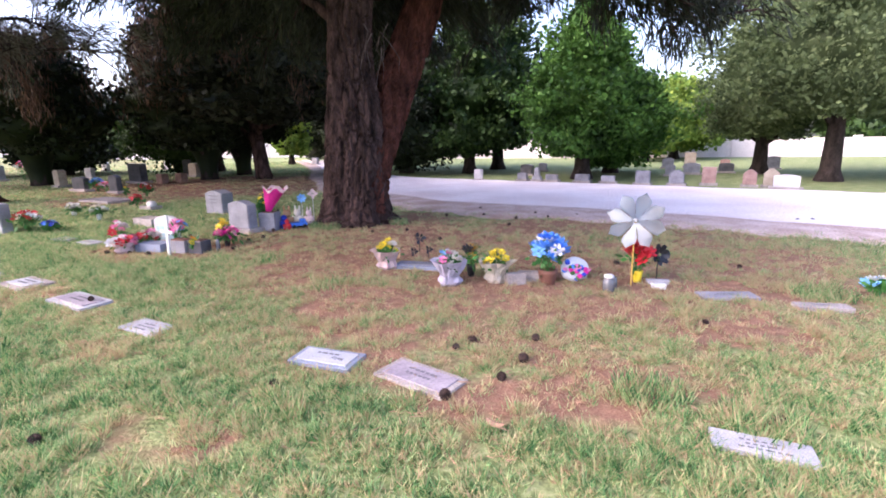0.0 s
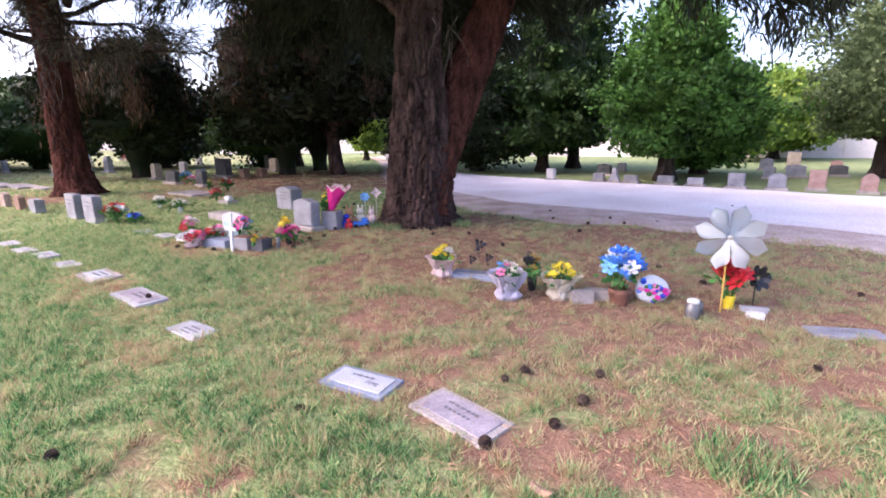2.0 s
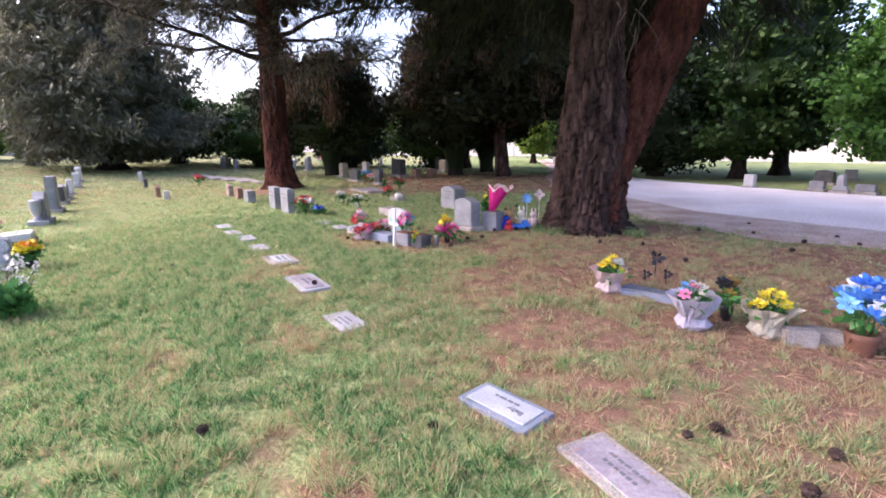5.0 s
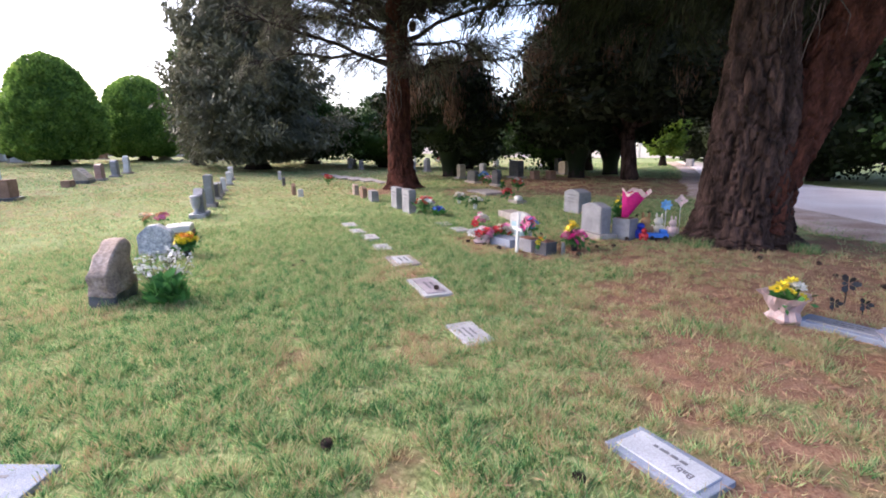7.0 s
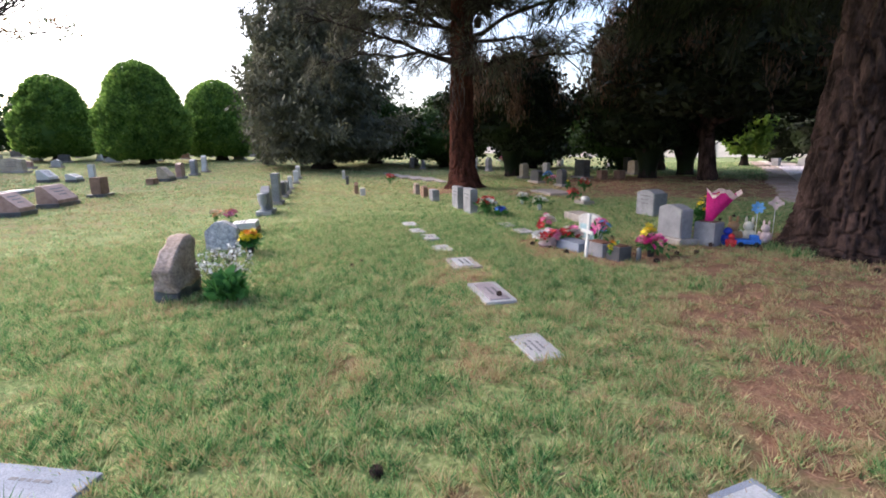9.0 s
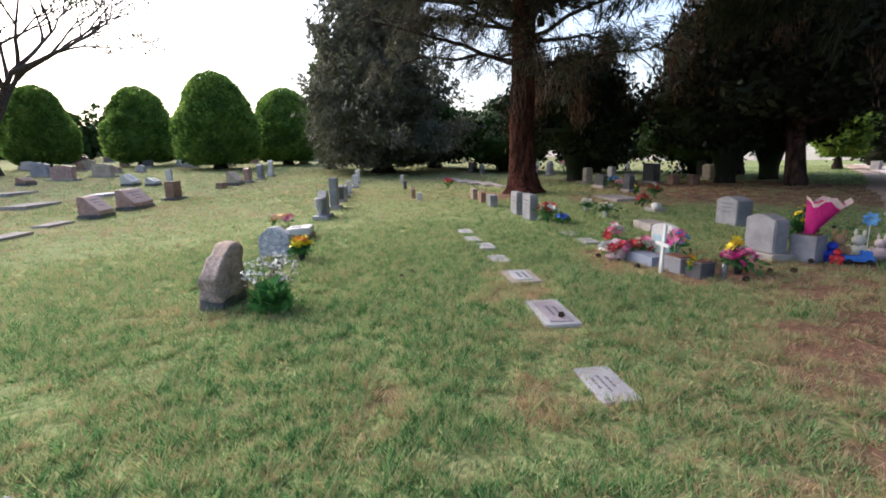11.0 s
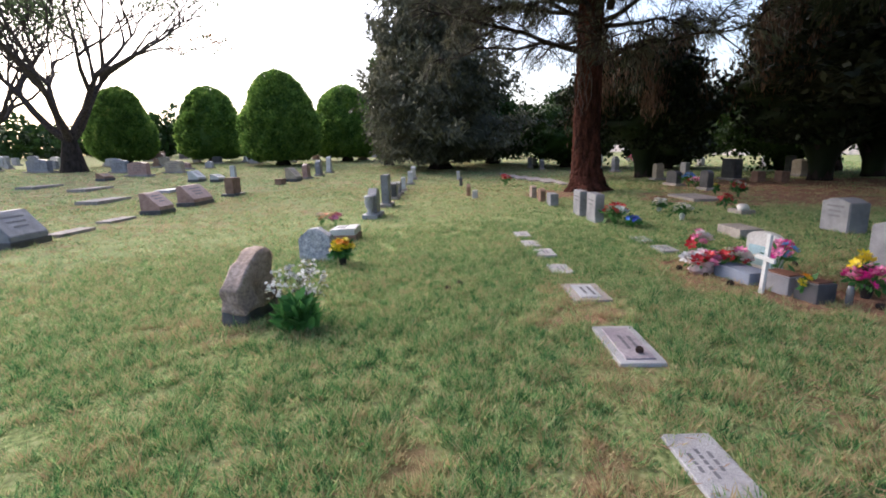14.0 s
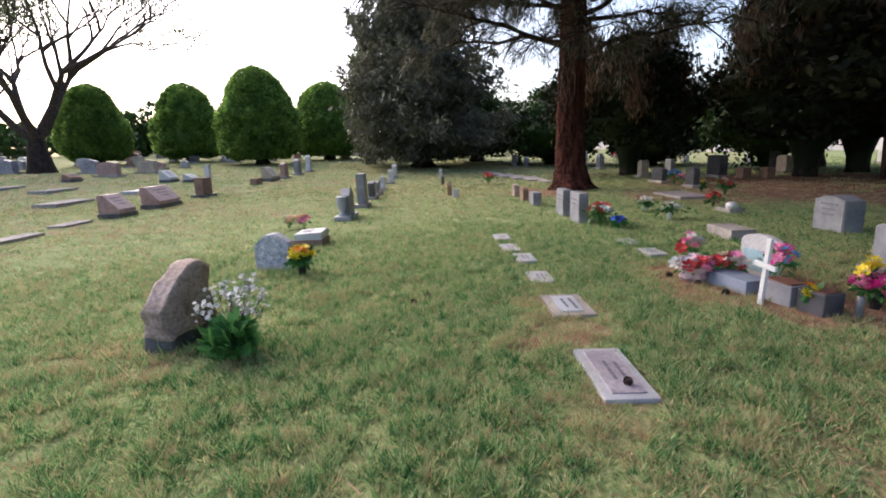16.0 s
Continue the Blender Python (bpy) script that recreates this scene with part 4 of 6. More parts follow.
def slant(x, y, w, h, d, mat, label, rot=ROW + 180, basemat=GRANITE_DARK):
    """A slant marker: a sloping polished face over a rough dark foot."""
    t = base_empty("slant_gravestone", x, y, rot)
    bm = bmesh.new()
    box(bm, w * 1.06, d * 1.1, 0.14, (0, 0, -0.03), 0.015)
    part("base", bm, basemat, t, "rough dark foot")
    bm = bmesh.new()
    f = bm.faces.new([bm.verts.new((-w / 2, yy, zz)) for yy, zz in ((-d / 2, 0.10), (d / 2, 0.10), (d / 2, h), (d * 0.2, h), (-d / 2, 0.2))])
    r = bmesh.ops.extrude_face_region(bm, geom=[f])
    bmesh.ops.translate(bm, vec=(w, 0, 0), verts=[v for v in r["geom"] if isinstance(v, bmesh.types.BMVert)])
    bmesh.ops.recalc_face_normals(bm, faces=bm.faces)
    bmesh.ops.bevel(bm, geom=bm.edges[:], offset=0.012, segments=2, affect="EDGES")
    s = part("stone", bm, mat, t)
    bm = bmesh.new()
    ang = math.atan2(h - 0.2, d * 0.7)
    for k in range(3):
        L = w * (0.6 - 0.12 * k)
        q = 0.75 - 0.2 * k
        box(bm, L, 0.03, 0.004, m=Matrix.Translation((0, -d / 2 + d * 0.7 * q, 0.2 + (h - 0.2) * q + 0.001)) @ Matrix.Rotation(ang, 4, "X"), bevel=0)
    tagged(part("lettering", bm, INK, s, "worn cut lettering"), kind="stuff")
    return tagged(t, label if len(label.split()) > 3 else label + " in the grass", "gravestone")


def flat_marker(x, y, w, d, rot, mat, label, rim=None, plate=None, h=0.03, text="", bars=2, curb=0.05):
    """A flat marker let into the turf."""
    t = base_empty("flat_marker", x, y, rot)
    bm = bmesh.new()
    box(bm, w, d, 0.10 + h, (0, 0, -0.10), 0.008)
    part("slab", bm, rim or mat, t)
    z = h
    if plate:
        bm = bmesh.new()
        box(bm, w - 2 * curb, d - 2 * curb, 0.012, (0, 0, h - 0.004), 0.004)
        p = part("plate", bm, plate, t)
        z = h + 0.009
    else:
        p = t
    bm = bmesh.new()
    rnd = random.Random(int(x * 100))
    for k in range(bars):
        L = w * rnd.uniform(0.3, 0.5)
        yy = d * (0.14 - 0.2 * k) - (0.02 if text else 0)
        xx = -L / 2
        while xx < L / 2 - 0.01:
            s = rnd.uniform(0.015, 0.05)
            box(bm, s, d * 0.07, 0.002, (xx + s / 2, yy, z - 0.0005), 0)
            xx += s + 0.012
    tagged(part("lettering", bm, INK, p, "worn cut lettering"), kind="stuff")
    return tagged(t, label, "grave marker")


def flower_mesh(name, mat, petals=6, r=0.035, layers=2):
    bm = bmesh.new()
    for la in range(layers):
        for k in range(petals):
            a = 2 * math.pi * (k + 0.5 * la) / petals
            rr = r * (1 - 0.3 * la)
            up = 0.25 + 0.5 * la
            pts = [(0.12, -0.0, 0), (0.6, -0.32, 0.3 * up), (1.0, -0.16, up * 0.75), (1.0, 0.16, up * 0.75), (0.6, 0.32, 0.3 * up)]
            ca, sa = math.cos(a), math.sin(a)
            bm.faces.new([bm.verts.new((rr * (p[0] * ca - p[1] * sa), rr * (p[0] * sa + p[1] * ca), rr * p[2] * 1.1 + 0.004 * la)) for p in pts])
    me = bpy.data.meshes.new(name)
    bm.to_mesh(me)
    bm.free()
    me.materials.append(mat)
    return me


BLOOM = {}


def bloom(mat):
    if mat.name not in BLOOM:
        BLOOM[mat.name] = flower_mesh("blossom", mat)
    return BLOOM[mat.name]


def bouquet(x, y, mats, n, h, spread, label, vase=None, wrap=None, seed=0, leaves=26, size=1.0, lean=(0, 0), vr=0.05, vh=0.13):
    """Artificial flowers: a vase or wrap, stems, leaves, and blossoms one by one."""
    rnd = random.Random(seed)
    t = base_empty("flower_bouquet", x, y, rnd.uniform(0, 360))
    if vase:
        bm = lathe(bmesh.new(), [(vr * 0.75, -0.02), (vr * 0.8, 0.0), (vr, vh * 0.7), (vr * 1.1, vh), (vr * 0.9, vh), (vr * 0.85, vh * 0.8)], 14)
        part("vase", bm, vase, t, "", True)
    if wrap:
        bm = bmesh.new()
        n2 = 22
        rows = []
        for z, r in ((-0.01, 0.09), (0.04, 0.13), (0.10, 0.10), (h * 0.5, 0.14), (h * 0.72, 0.19)):
            rows.append([bm.verts.new((r * math.cos(2 * math.pi * i / n2) * rnd.uniform(0.8, 1.2), r * math.sin(2 * math.pi * i / n2) * rnd.uniform(0.8, 1.2), z + rnd.uniform(-0.015, 0.015))) for i in range(n2)])
        for a, b in zip(rows, rows[1:]):
            for i in range(n2):
                bm.faces.new((a[i], a[(i + 1) % n2], b[(i + 1) % n2], b[i]))
        bmesh.ops.solidify(bm, geom=bm.faces[:], thickness=0.003)
        part("wrapping", bm, wrap, t, "crumpled wrapping")
    g = Heap()
    heads = []
    for k in range(n):
        a, q = 2.4 * k, math.sqrt((k + 0.5) / n)
        p = Vector((math.cos(a) * spread * q + lean[0] * h, math.sin(a) * spread * q + lean[1] * h, h * (1 - 0.32 * q * q) + rnd.uniform(-0.03, 0.02)))
        heads.append((p, a, q))
        g.tube([((0, 0, 0.0), 0.004), (tuple(p * 0.55 + Vector((0, 0, 0.03))), 0.003), (tuple(p), 0.003)], 4)
    tagged(g.object("stem_cluster", STEM, t), kind="stuff")
    rs = np.random.RandomState(seed)
    c = rs.normal(size=(leaves * 3, 3)) * np.array([spread * 0.55, spread * 0.55, h * 0.13]) + np.array([lean[0] * h * 0.6, lean[1] * h * 0.6, h * 0.58])
    c[:, 2] = np.maximum(c[:, 2], 0.02)
    v, f = leaf_cloud(c, 0.045, seed, None, 1.9)
    mesh_object("leaves", v, f, STEM).parent = t
    for k, (p, a, q) in enumerate(heads):
        m = Matrix.Translation(p) @ Euler((math.sin(a) * -0.9 * q, math.cos(a) * 0.9 * q, rnd.uniform(0, 6))).to_matrix().to_4x4() @ Matrix.Scale(size * 1.3 * rnd.uniform(0.8, 1.25), 4)
        shared("blossom", bloom(mats[k % len(mats)]), t, m)
    return tagged(t, label, "flowers")


# the rows of flat markers
m1 = flat_marker(-0.88, 3.28, 0.50, 0.27, -19, GRANITE_BLUE, "small blue-grey flat marker with a white panel", plate=PANEL, h=0.02, curb=0.04, bars=1)
words = bpy.data.curves.new("inscription", "FONT")
words.body, words.size, words.align_x, words.extrude = "Baby", 0.055, "LEFT", 0.0008
words.materials.append(INK)
ob = new("inscription", words)
ob.parent = m1
ob.matrix_basis = pose(0.15, -0.005, 0.0295, 0, 0, 180)
flat_marker(-0.19, 2.99, 0.58, 0.30, -37, CONCRETE, "mauve plate in a rough concrete flat marker", plate=MAUVE, h=0.012, curb=0.045)
flat_marker(-2.60, 3.95, 0.46, 0.24, -27, GRANITE_PALE, "pale weathered flat marker sunk in the turf", h=0.015, bars=3)
flat_marker(-3.73, 4.67, 0.68, 0.31, -29, GRANITE_PALE, "pale flat marker with a dark plate", plate=MAUVE, h=0.03, curb=0.055)
flat_marker(-4.87, 5.36, 0.58, 0.36, -28, CONCRETE, "sunken concrete marker with a pale plate", plate=PANEL, h=0.02, curb=0.08)
for mx, my in ((-5.72, 5.76), (-6.55, 6.21), (-7.16, 6.44), (-7.9, 6.82)):
    tagged(flat_marker(mx, my, 0.46, 0.25, ROW, GRANITE_PALE, "pale flat marker in a row of small ones", h=0.025, bars=2), group="row of flat markers")
flat_marker(1.57, 2.2, 0.46, 0.17, -23, GRANITE_PALE, "narrow pale flat marker in long grass", h=0.02, bars=3)
flat_marker(2.74, 4.56, 0.54, 0.2, -3, GRANITE, "grey flat marker beside bare soil", h=0.03)
flat_marker(3.4, 4.2, 0.45, 0.15, -10, CONCRETE, "low concrete flat marker in the grass", h=0.035)
flat_marker(-3.17, 1.11, 0.56, 0.26, 40, GRANITE_BLUE, "smooth blue-grey flat marker in the grass", h=0.018, bars=1)
flat_marker(-0.32, 5.85, 0.62, 0.26, -14, GRANITE_BLUE, "blue-grey flat marker between bouquets", plate=GRANITE, h=0.05, curb=0.05)
flat_marker(-6.47, 8.0, 0.42, 0.24, ROW, GRANITE_PALE, "pale flat marker near red flowers", h=0.03)
flat_marker(-5.82, 7.7, 0.4, 0.24, ROW, GRANITE_PALE, "pale flat marker in thick grass", h=0.03)
flat_marker(-13.3, -0.3, 0.95, 0.36, ROW, CONCRETE, "long low concrete slab", h=0.05, bars=0)
flat_marker(-14.9, 0.3, 0.9, 0.36, ROW, CONCRETE, "long low concrete slab", h=0.05, bars=0)
flat_marker(-10.4, 4.6, 0.42, 0.24, ROW, GRANITE_PALE, "pale flat marker behind a wedge stone", h=0.03)
flat_marker(-5.92, 9.55, 0.62, 0.36, ROW, CONCRETE, "thick low grey-brown slab", h=0.14, bars=0)
flat_marker(-20.0, -0.6, 1.6, 0.7, ROW, CONCRETE, "long pale ledger slab", h=0.08, bars=0)
flat_marker(-24.5, -1.6, 1.6, 0.7, ROW, CONCRETE, "long pale ledger slab", h=0.08, bars=0)
flat_marker(-22.5, 1.2, 1.2, 0.6, ROW, GRANITE_PALE, "long pale ledger slab", h=0.08, bars=0)
flat_marker(-26.5, -3.6, 1.6, 0.7, ROW, CONCRETE, "long pale ledger slab", h=0.08, bars=0)
flat_marker(-9.8, 13.9, 1.5, 0.8, ROW, CONCRETE, "broad pale grave slab with flowers", h=0.06, bars=0)
for k in range(5):
    tagged(flat_marker(-17.5 - 1.2 * k, 15.6 + 0.2 * k, 0.35, 3.6, 62, CONCRETE, "long narrow concrete kerb in the lawn", h=0.05, bars=0), group="row of kerbs")


# the rough brown boulder stone
def boulder():
    t = base_empty("boulder_gravestone", -5.93, 2.36, -38)
    for nm, lo, hi, mat, grow in (("foot", -0.06, 0.11, GRANITE_DARK, 0.86), ("stone", 0.105, 0.60, SANDSTONE, 0.9)):
        bm = bmesh.new()
        bmesh.ops.create_cube(bm, size=1)
        bmesh.ops.subdivide_edges(bm, edges=bm.edges[:], cuts=9, use_grid_fill=True)
        for v in bm.verts:
            q = v.co.copy()
            z = lo + (q.z + 0.5) * (hi - lo)
            top = 0.0 if nm == "foot" else (max(0, q.x + 0.15) ** 1.2 * 0.46 + max(0, -q.x - 0.3) ** 1.5 * 0.8) * (q.z + 0.5)
            taper = 1 - (0.28 if nm == "stone" else 0) * (q.z + 0.5)
            w = Vector((q.x * 0.62 * grow, q.y * 0.25 * grow * taper, z - top))
            n3 = noise.noise_vector(w * 5 + Vector((3, 1, 2))) * 0.035 + noise.noise_vector(w * 17) * 0.010
            v.co = w + n3
        part(nm, bm, mat, t, "dark rough foot" if nm == "foot" else "split brown sandstone", True)
    return tagged(t, "rough-hewn brown sandstone gravestone on a dark foot", "gravestone")


boulder()
gravestone(-7.95, 3.42, 0.46, 0.45, 0.17, "gable", MOTTLED, "small rough-topped grey granite gravestone", base=False, rot=ROW + 84, lines=0)
slant(-9.3, 4.2, 0.5, 0.22, 0.42, MARBLE, "low white wedge marker on a brown foot", rot=ROW, basemat=RED_STONE)


def urn_stone(x, y):
    t = gravestone(x, y, 0.55, 0.62, 0.2, "gable", GRANITE, "grey gravestone with a carved white urn", lines=0, basemat=GRANITE)
    bm = lathe(bmesh.new(), [(0.09, 0.08), (0.09, 0.11), (0.04, 0.15), (0.08, 0.25), (0.11, 0.38), (0.09, 0.44), (0.12, 0.47), (0.08, 0.5)], 16, Matrix.Translation((0.36, -0.05, 0)))
    part("urn", bm, GRANITE_PALE, t, "pale carved urn", True)
    bm = bmesh.new()
    box(bm, 0.3, 0.34, 0.12, (0.38, -0.03, -0.03), 0.01)
    part("urn_base", bm, GRANITE_PALE, t)


urn_stone(-11.9, 5.62)
gravestone(-13.7, 6.6, 0.55, 0.82, 0.2, "flat", GRANITE, "tall plain grey gravestone", lines=2)
gravestone(-15.4, 7.5, 0.5, 0.5, 0.18, "serp", GRANITE_DARK, "dark grey gravestone in a row")
gravestone(-16.6, 8.1, 0.6, 0.42, 0.2, "arch", GRANITE, "low grey gravestone in a row")
gravestone(-17.8, 8.8, 0.35, 0.5, 0.16, "obelisk", MARBLE, "small white pointed gravestone")
gravestone(-20.4, 10.2, 0.4, 0.55, 0.2, "obelisk", MARBLE, "small white pointed gravestone")
gravestone(-23.0, 11.5, 0.45, 0.6, 0.2, "arch", MARBLE, "white arched gravestone far along the row")

# the sloping pink stones and their neighbours
slant(-15.9, 1.1, 0.66, 0.55, 0.5, GRANITE_PINK, "pink granite slant gravestone on a dark foot")
slant(-17.6, 2.0, 1.1, 0.58, 0.5, GRANITE_PINK, "wide pink granite slant gravestone on a dark foot")
gravestone(-19.8, 3.2, 0.62, 0.6, 0.3, "flat", RED_STONE, "square red-brown gravestone", basemat=GRANITE_DARK, lines=0)
slant(-12.2, -0.85, 0.8, 0.6, 0.5, GRANITE, "grey slant gravestone on a dark foot")
slant(-26.6, 2.15, 0.75, 0.5, 0.45, MARBLE, "white slant gravestone")
slant(-26.1, 3.0, 0.65, 0.34, 0.4, MARBLE, "low white slant gravestone")
gravestone(-27.9, 3.8, 0.24, 0.62, 0.24, "flat", MARBLE, "short white stone pillar", base=False, lines=0)
gravestone(-23.4, 5.35, 0.6, 0.24, 0.3, "flat", RED_STONE, "low brown block", base=False, lines=0)
slant(-24.9, 6.2, 0.9, 0.6, 0.5, TAN_STONE, "broad tan slant gravestone")
gravestone(-25.9, 7.0, 0.6, 0.7, 0.25, "serp", GRANITE_PINK, "pinkish gravestone in a row")
gravestone(-27.5, 8.0, 0.55, 0.78, 0.25, "arch", GRANITE, "grey arched gravestone in a row")
gravestone(-29.3, 9.0, 0.55, 0.9, 0.25, "obelisk", MARBLE, "white pointed monument")
gravestone(-31.5, -0.5, 1.15, 0.72, 0.3, "serp", GRANITE_PINK, "wide pink granite gravestone", rot=ROW + 80)
gravestone(-33.4, 1.1, 1.1, 0.7, 0.3, "serp", TAN_STONE, "wide tan gravestone", rot=ROW + 80)
slant(-29.1, -1.7, 0.7, 0.34, 0.4, RED_STONE, "low red-brown slant marker")
gravestone(-35.0, -1.7, 1.0, 0.72, 0.3, "arch", GRANITE, "grey gravestone on the far lawn", rot=ROW + 80)
gravestone(-37.8, -6.0, 1.5, 0.75, 0.35, "serp", GRANITE, "wide grey family gravestone", rot=ROW + 80)
gravestone(-25.2, -5.8, 0.5, 0.5, 0.2, "arch", MARBLE, "small white arched gravestone")

# the pair beside red flowers and the low row behind
gravestone(-9.25, 9.35, 0.55, 0.52, 0.17, "flat", GRANITE, "pale grey gravestone, one of a pair", base=False, lines=2)
gravestone(-8.38, 8.92, 0.6, 0.54, 0.17, "flat", GRANITE, "pale grey gravestone, one of a pair", base=False, lines=2)
gravestone(-12.9, 10.9, 0.42, 0.36, 0.14, "arch", SANDSTONE, "small weathered tan gravestone", base=False, lines=0)
gravestone(-12.0, 10.5, 0.45, 0.34, 0.14, "arch", RED_STONE, "small weathered tan gravestone", base=False, lines=0)
gravestone(-11.0, 10.05, 0.5, 0.3, 0.2, "flat", GRANITE, "low grey gravestone", base=False, lines=0)
gravestone(-14.8, 9.8, 0.4, 0.38, 0.12, "gable", RED_STONE, "small leaning brown gravestone", base=False, lines=0)
gravestone(-13.9, 9.5, 0.2, 0.24, 0.16, "flat", MARBLE, "small white stone block", base=False, lines=0)
gravestone(-21.6, 13.2, 0.2, 0.4, 0.15, "arch", MARBLE, "small white gravestone", base=False, lines=0)
gravestone(-18.5, 11.6, 0.3, 0.35, 0.12, "arch", GRANITE_DARK, "small dark gravestone", base=False, lines=0)

# the two grey stones by the great pine
gravestone(-3.66, 8.6, 0.52, 0.54, 0.2, "serp", GRANITE, "grey granite gravestone with a curved top", basemat=CONCRETE, rot=ROW, lines=0)
gravestone(-5.28, 11.2, 0.58, 0.52, 0.32, "serp", GRANITE, "grey engraved gravestone with rough sides", base=False, rot=ROW, lines=3)
t = base_empty("stone_planter", -3.22, 8.72, -8)
bm = bmesh.new()
box(bm, 0.30, 0.26, 0.36, (0, 0, -0.03), 0.012)
part("block", bm, GRANITE, t)
bm = bmesh.new()
box(bm, 0.22, 0.18, 0.02, (0, 0, 0.322), 0.004)
part("soil", bm, TERRA, t, "dark soil")
tagged(t, "square grey stone flower holder", "planter")

# under the junipers
gravestone(-13.2, 20.8, 0.95, 0.80, 0.3, "flat", GRANITE_DARK, "large dark polished gravestone on a base", rot=-30)
gravestone(-11.15, 16.3, 0.5, 0.6, 0.18, "arch", GRANITE_DARK, "dark upright gravestone")
gravestone(-15.3, 19.2, 0.42, 0.66, 0.3, "serp", TAN_STONE, "tan shouldered gravestone", lines=0)
gravestone(-12.0, 20.5, 0.42, 0.38, 0.3, "flat", RED_STONE, "low brown block gravestone", base=False, lines=0)
gravestone(-11.4, 20.9, 0.42, 0.38, 0.3, "flat", RED_STONE, "low brown block gravestone", base=False, lines=0)
gravestone(-12.6, 24.4, 0.6, 0.68, 0.3, "arch", TAN_STONE, "tan arched gravestone in shade", lines=0)
gravestone(-13.6, 25.6, 0.4, 0.8, 0.25, "flat", GRANITE_DARK, "dark slim gravestone in shade", lines=0)
gravestone(-21.2, 23.0, 0.6, 0.7, 0.25, "flat", GRANITE, "grey gravestone beyond the juniper")
gravestone(-13.0, 17.2, 0.8, 0.5, 0.2, "serp", GRANITE_DARK, "low dark gravestone", lines=0)

# across the road
for gx, gy, w, h, st, mt, lb in ((1.31, 19.3, 0.34, 0.5, "flat", MARBLE, "small white tablet gravestone"), (3.65, 21.8, 0.62, 0.56, "arch", GRANITE_DARK, "dark rounded gravestone"),
                                 (3.48, 18.5, 0.4, 0.62, "obelisk", GRANITE_PALE, "pale shouldered monument"), (4.0, 18.3, 0.5, 0.3, "flat", GRANITE, "low grey block gravestone"),
                                 (3.0, 18.9, 0.42, 0.34, "flat", GRANITE, "low grey block gravestone"),
                                 (4.95, 17.6, 0.55, 0.34, "flat", GRANITE, "low grey block gravestone"), (5.75, 17.2, 0.5, 0.3, "flat", GRANITE_PALE, "low pale block gravestone"),
                                 (6.65, 16.4, 0.5, 0.54, "flat", GRANITE, "square grey gravestone"), (7.6, 16.0, 0.5, 0.58, "gable", GRANITE, "tiered grey gravestone"),
                                 (8.6, 15.9, 0.45, 0.68, "flat", GRANITE_PINK, "upright red-brown gravestone"), (12.3, 21.4, 0.65, 0.5, "arch", GRANITE_DARK, "dark rounded gravestone"),
                                 (9.5, 15.2, 0.42, 0.62, "gable", GRANITE_PINK, "rough pinkish gravestone, one of two"), (10.0, 14.95, 0.45, 0.66, "gable", TAN_STONE, "rough tan gravestone, one of two"),
                                 (9.95, 14.2, 0.72, 0.5, "serp", MARBLE, "broad white gravestone by the road"), (10.6, 21.0, 0.7, 0.55, "serp", GRANITE, "grey gravestone beyond the road"),
                                 (9.3, 20.2, 0.4, 0.5, "flat", GRANITE, "grey gravestone beyond the road"), (8.2, 24.5, 0.5, 0.5, "arch", GRANITE, "grey gravestone in shade"),
                                 (13.0, 26.0, 0.6, 0.9, "flat", TAN_STONE, "tall tan gravestone far off"), (11.6, 25.5, 0.6, 0.6, "serp", GRANITE, "grey gravestone far off"),
                                 (6.2, 22.0, 0.4, 0.4, "arch", TAN_STONE, "small tan gravestone in shade"), (14.4, 25.2, 0.5, 0.5, "serp", GRANITE_PINK, "pink gravestone far off"),
                                 (15.8, 23.6, 0.6, 0.7, "arch", GRANITE, "grey gravestone far off"), (4.9, 24.5, 0.4, 0.45, "flat", GRANITE_PALE, "pale gravestone in shade"),
                                 (-9.6, 36.0, 0.6, 0.6, "flat", GRANITE, "grey gravestone at the road's bend"), (-8.4, 37.0, 0.8, 0.6, "serp", MARBLE, "white gravestone at the road's bend"), (-12.6, 33.4, 0.5, 0.7, "flat", MARBLE, "white gravestone at the road's bend")):
    gravestone(gx, gy, w * 0.9, h * 0.85, 0.2, st, mt, lb, rot=-32, lines=0)

# scattered far rows on the sunset side and behind the second pine
rnd = random.Random(33)
MATS = (GRANITE, GRANITE_PALE, MARBLE, MARBLE, GRANITE_PALE, GRANITE_PINK, TAN_STONE, GRANITE_DARK, RED_STONE)
WORD = {GRANITE.name: "grey", GRANITE_PALE.name: "pale grey", MARBLE.name: "white", GRANITE_PINK.name: "pink", TAN_STONE.name: "tan", GRANITE_DARK.name: "dark", RED_STONE.name: "red-brown"}
for k in range(9):
    for j in range(11):
        fx = -27 - 3.2 * k - j * 0.9 + rnd.uniform(-0.8, 0.8)
        fy = -11 + 3.1 * j - k * 0.3 + rnd.uniform(-0.9, 0.9)
        if rnd.random() < 0.15 or (k < 2 and j > 1) or math.hypot(fx + 37.5, fy + 4.3) < 1.5 or math.hypot(fx + 38.4, fy - 7.6) < 3.3 or math.hypot(fx + 41.6, fy - 13.6) < 3 or math.hypot(fx + 29.4, fy - 16.2) < 4.5:
            continue
        m = rnd.choice(MATS)
        st = rnd.choice(("serp", "arch", "flat", "obelisk", "gable", "serp"))
        tagged(gravestone(fx, fy, rnd.uniform(0.45, 1.0) if st != "obelisk" else 0.5, rnd.uniform(0.4, 0.85), 0.25, st, m, WORD[m.name] + " gravestone among far rows", rot=ROW + 80 + rnd.uniform(-10, 10), lines=0), group="far rows of gravestones")
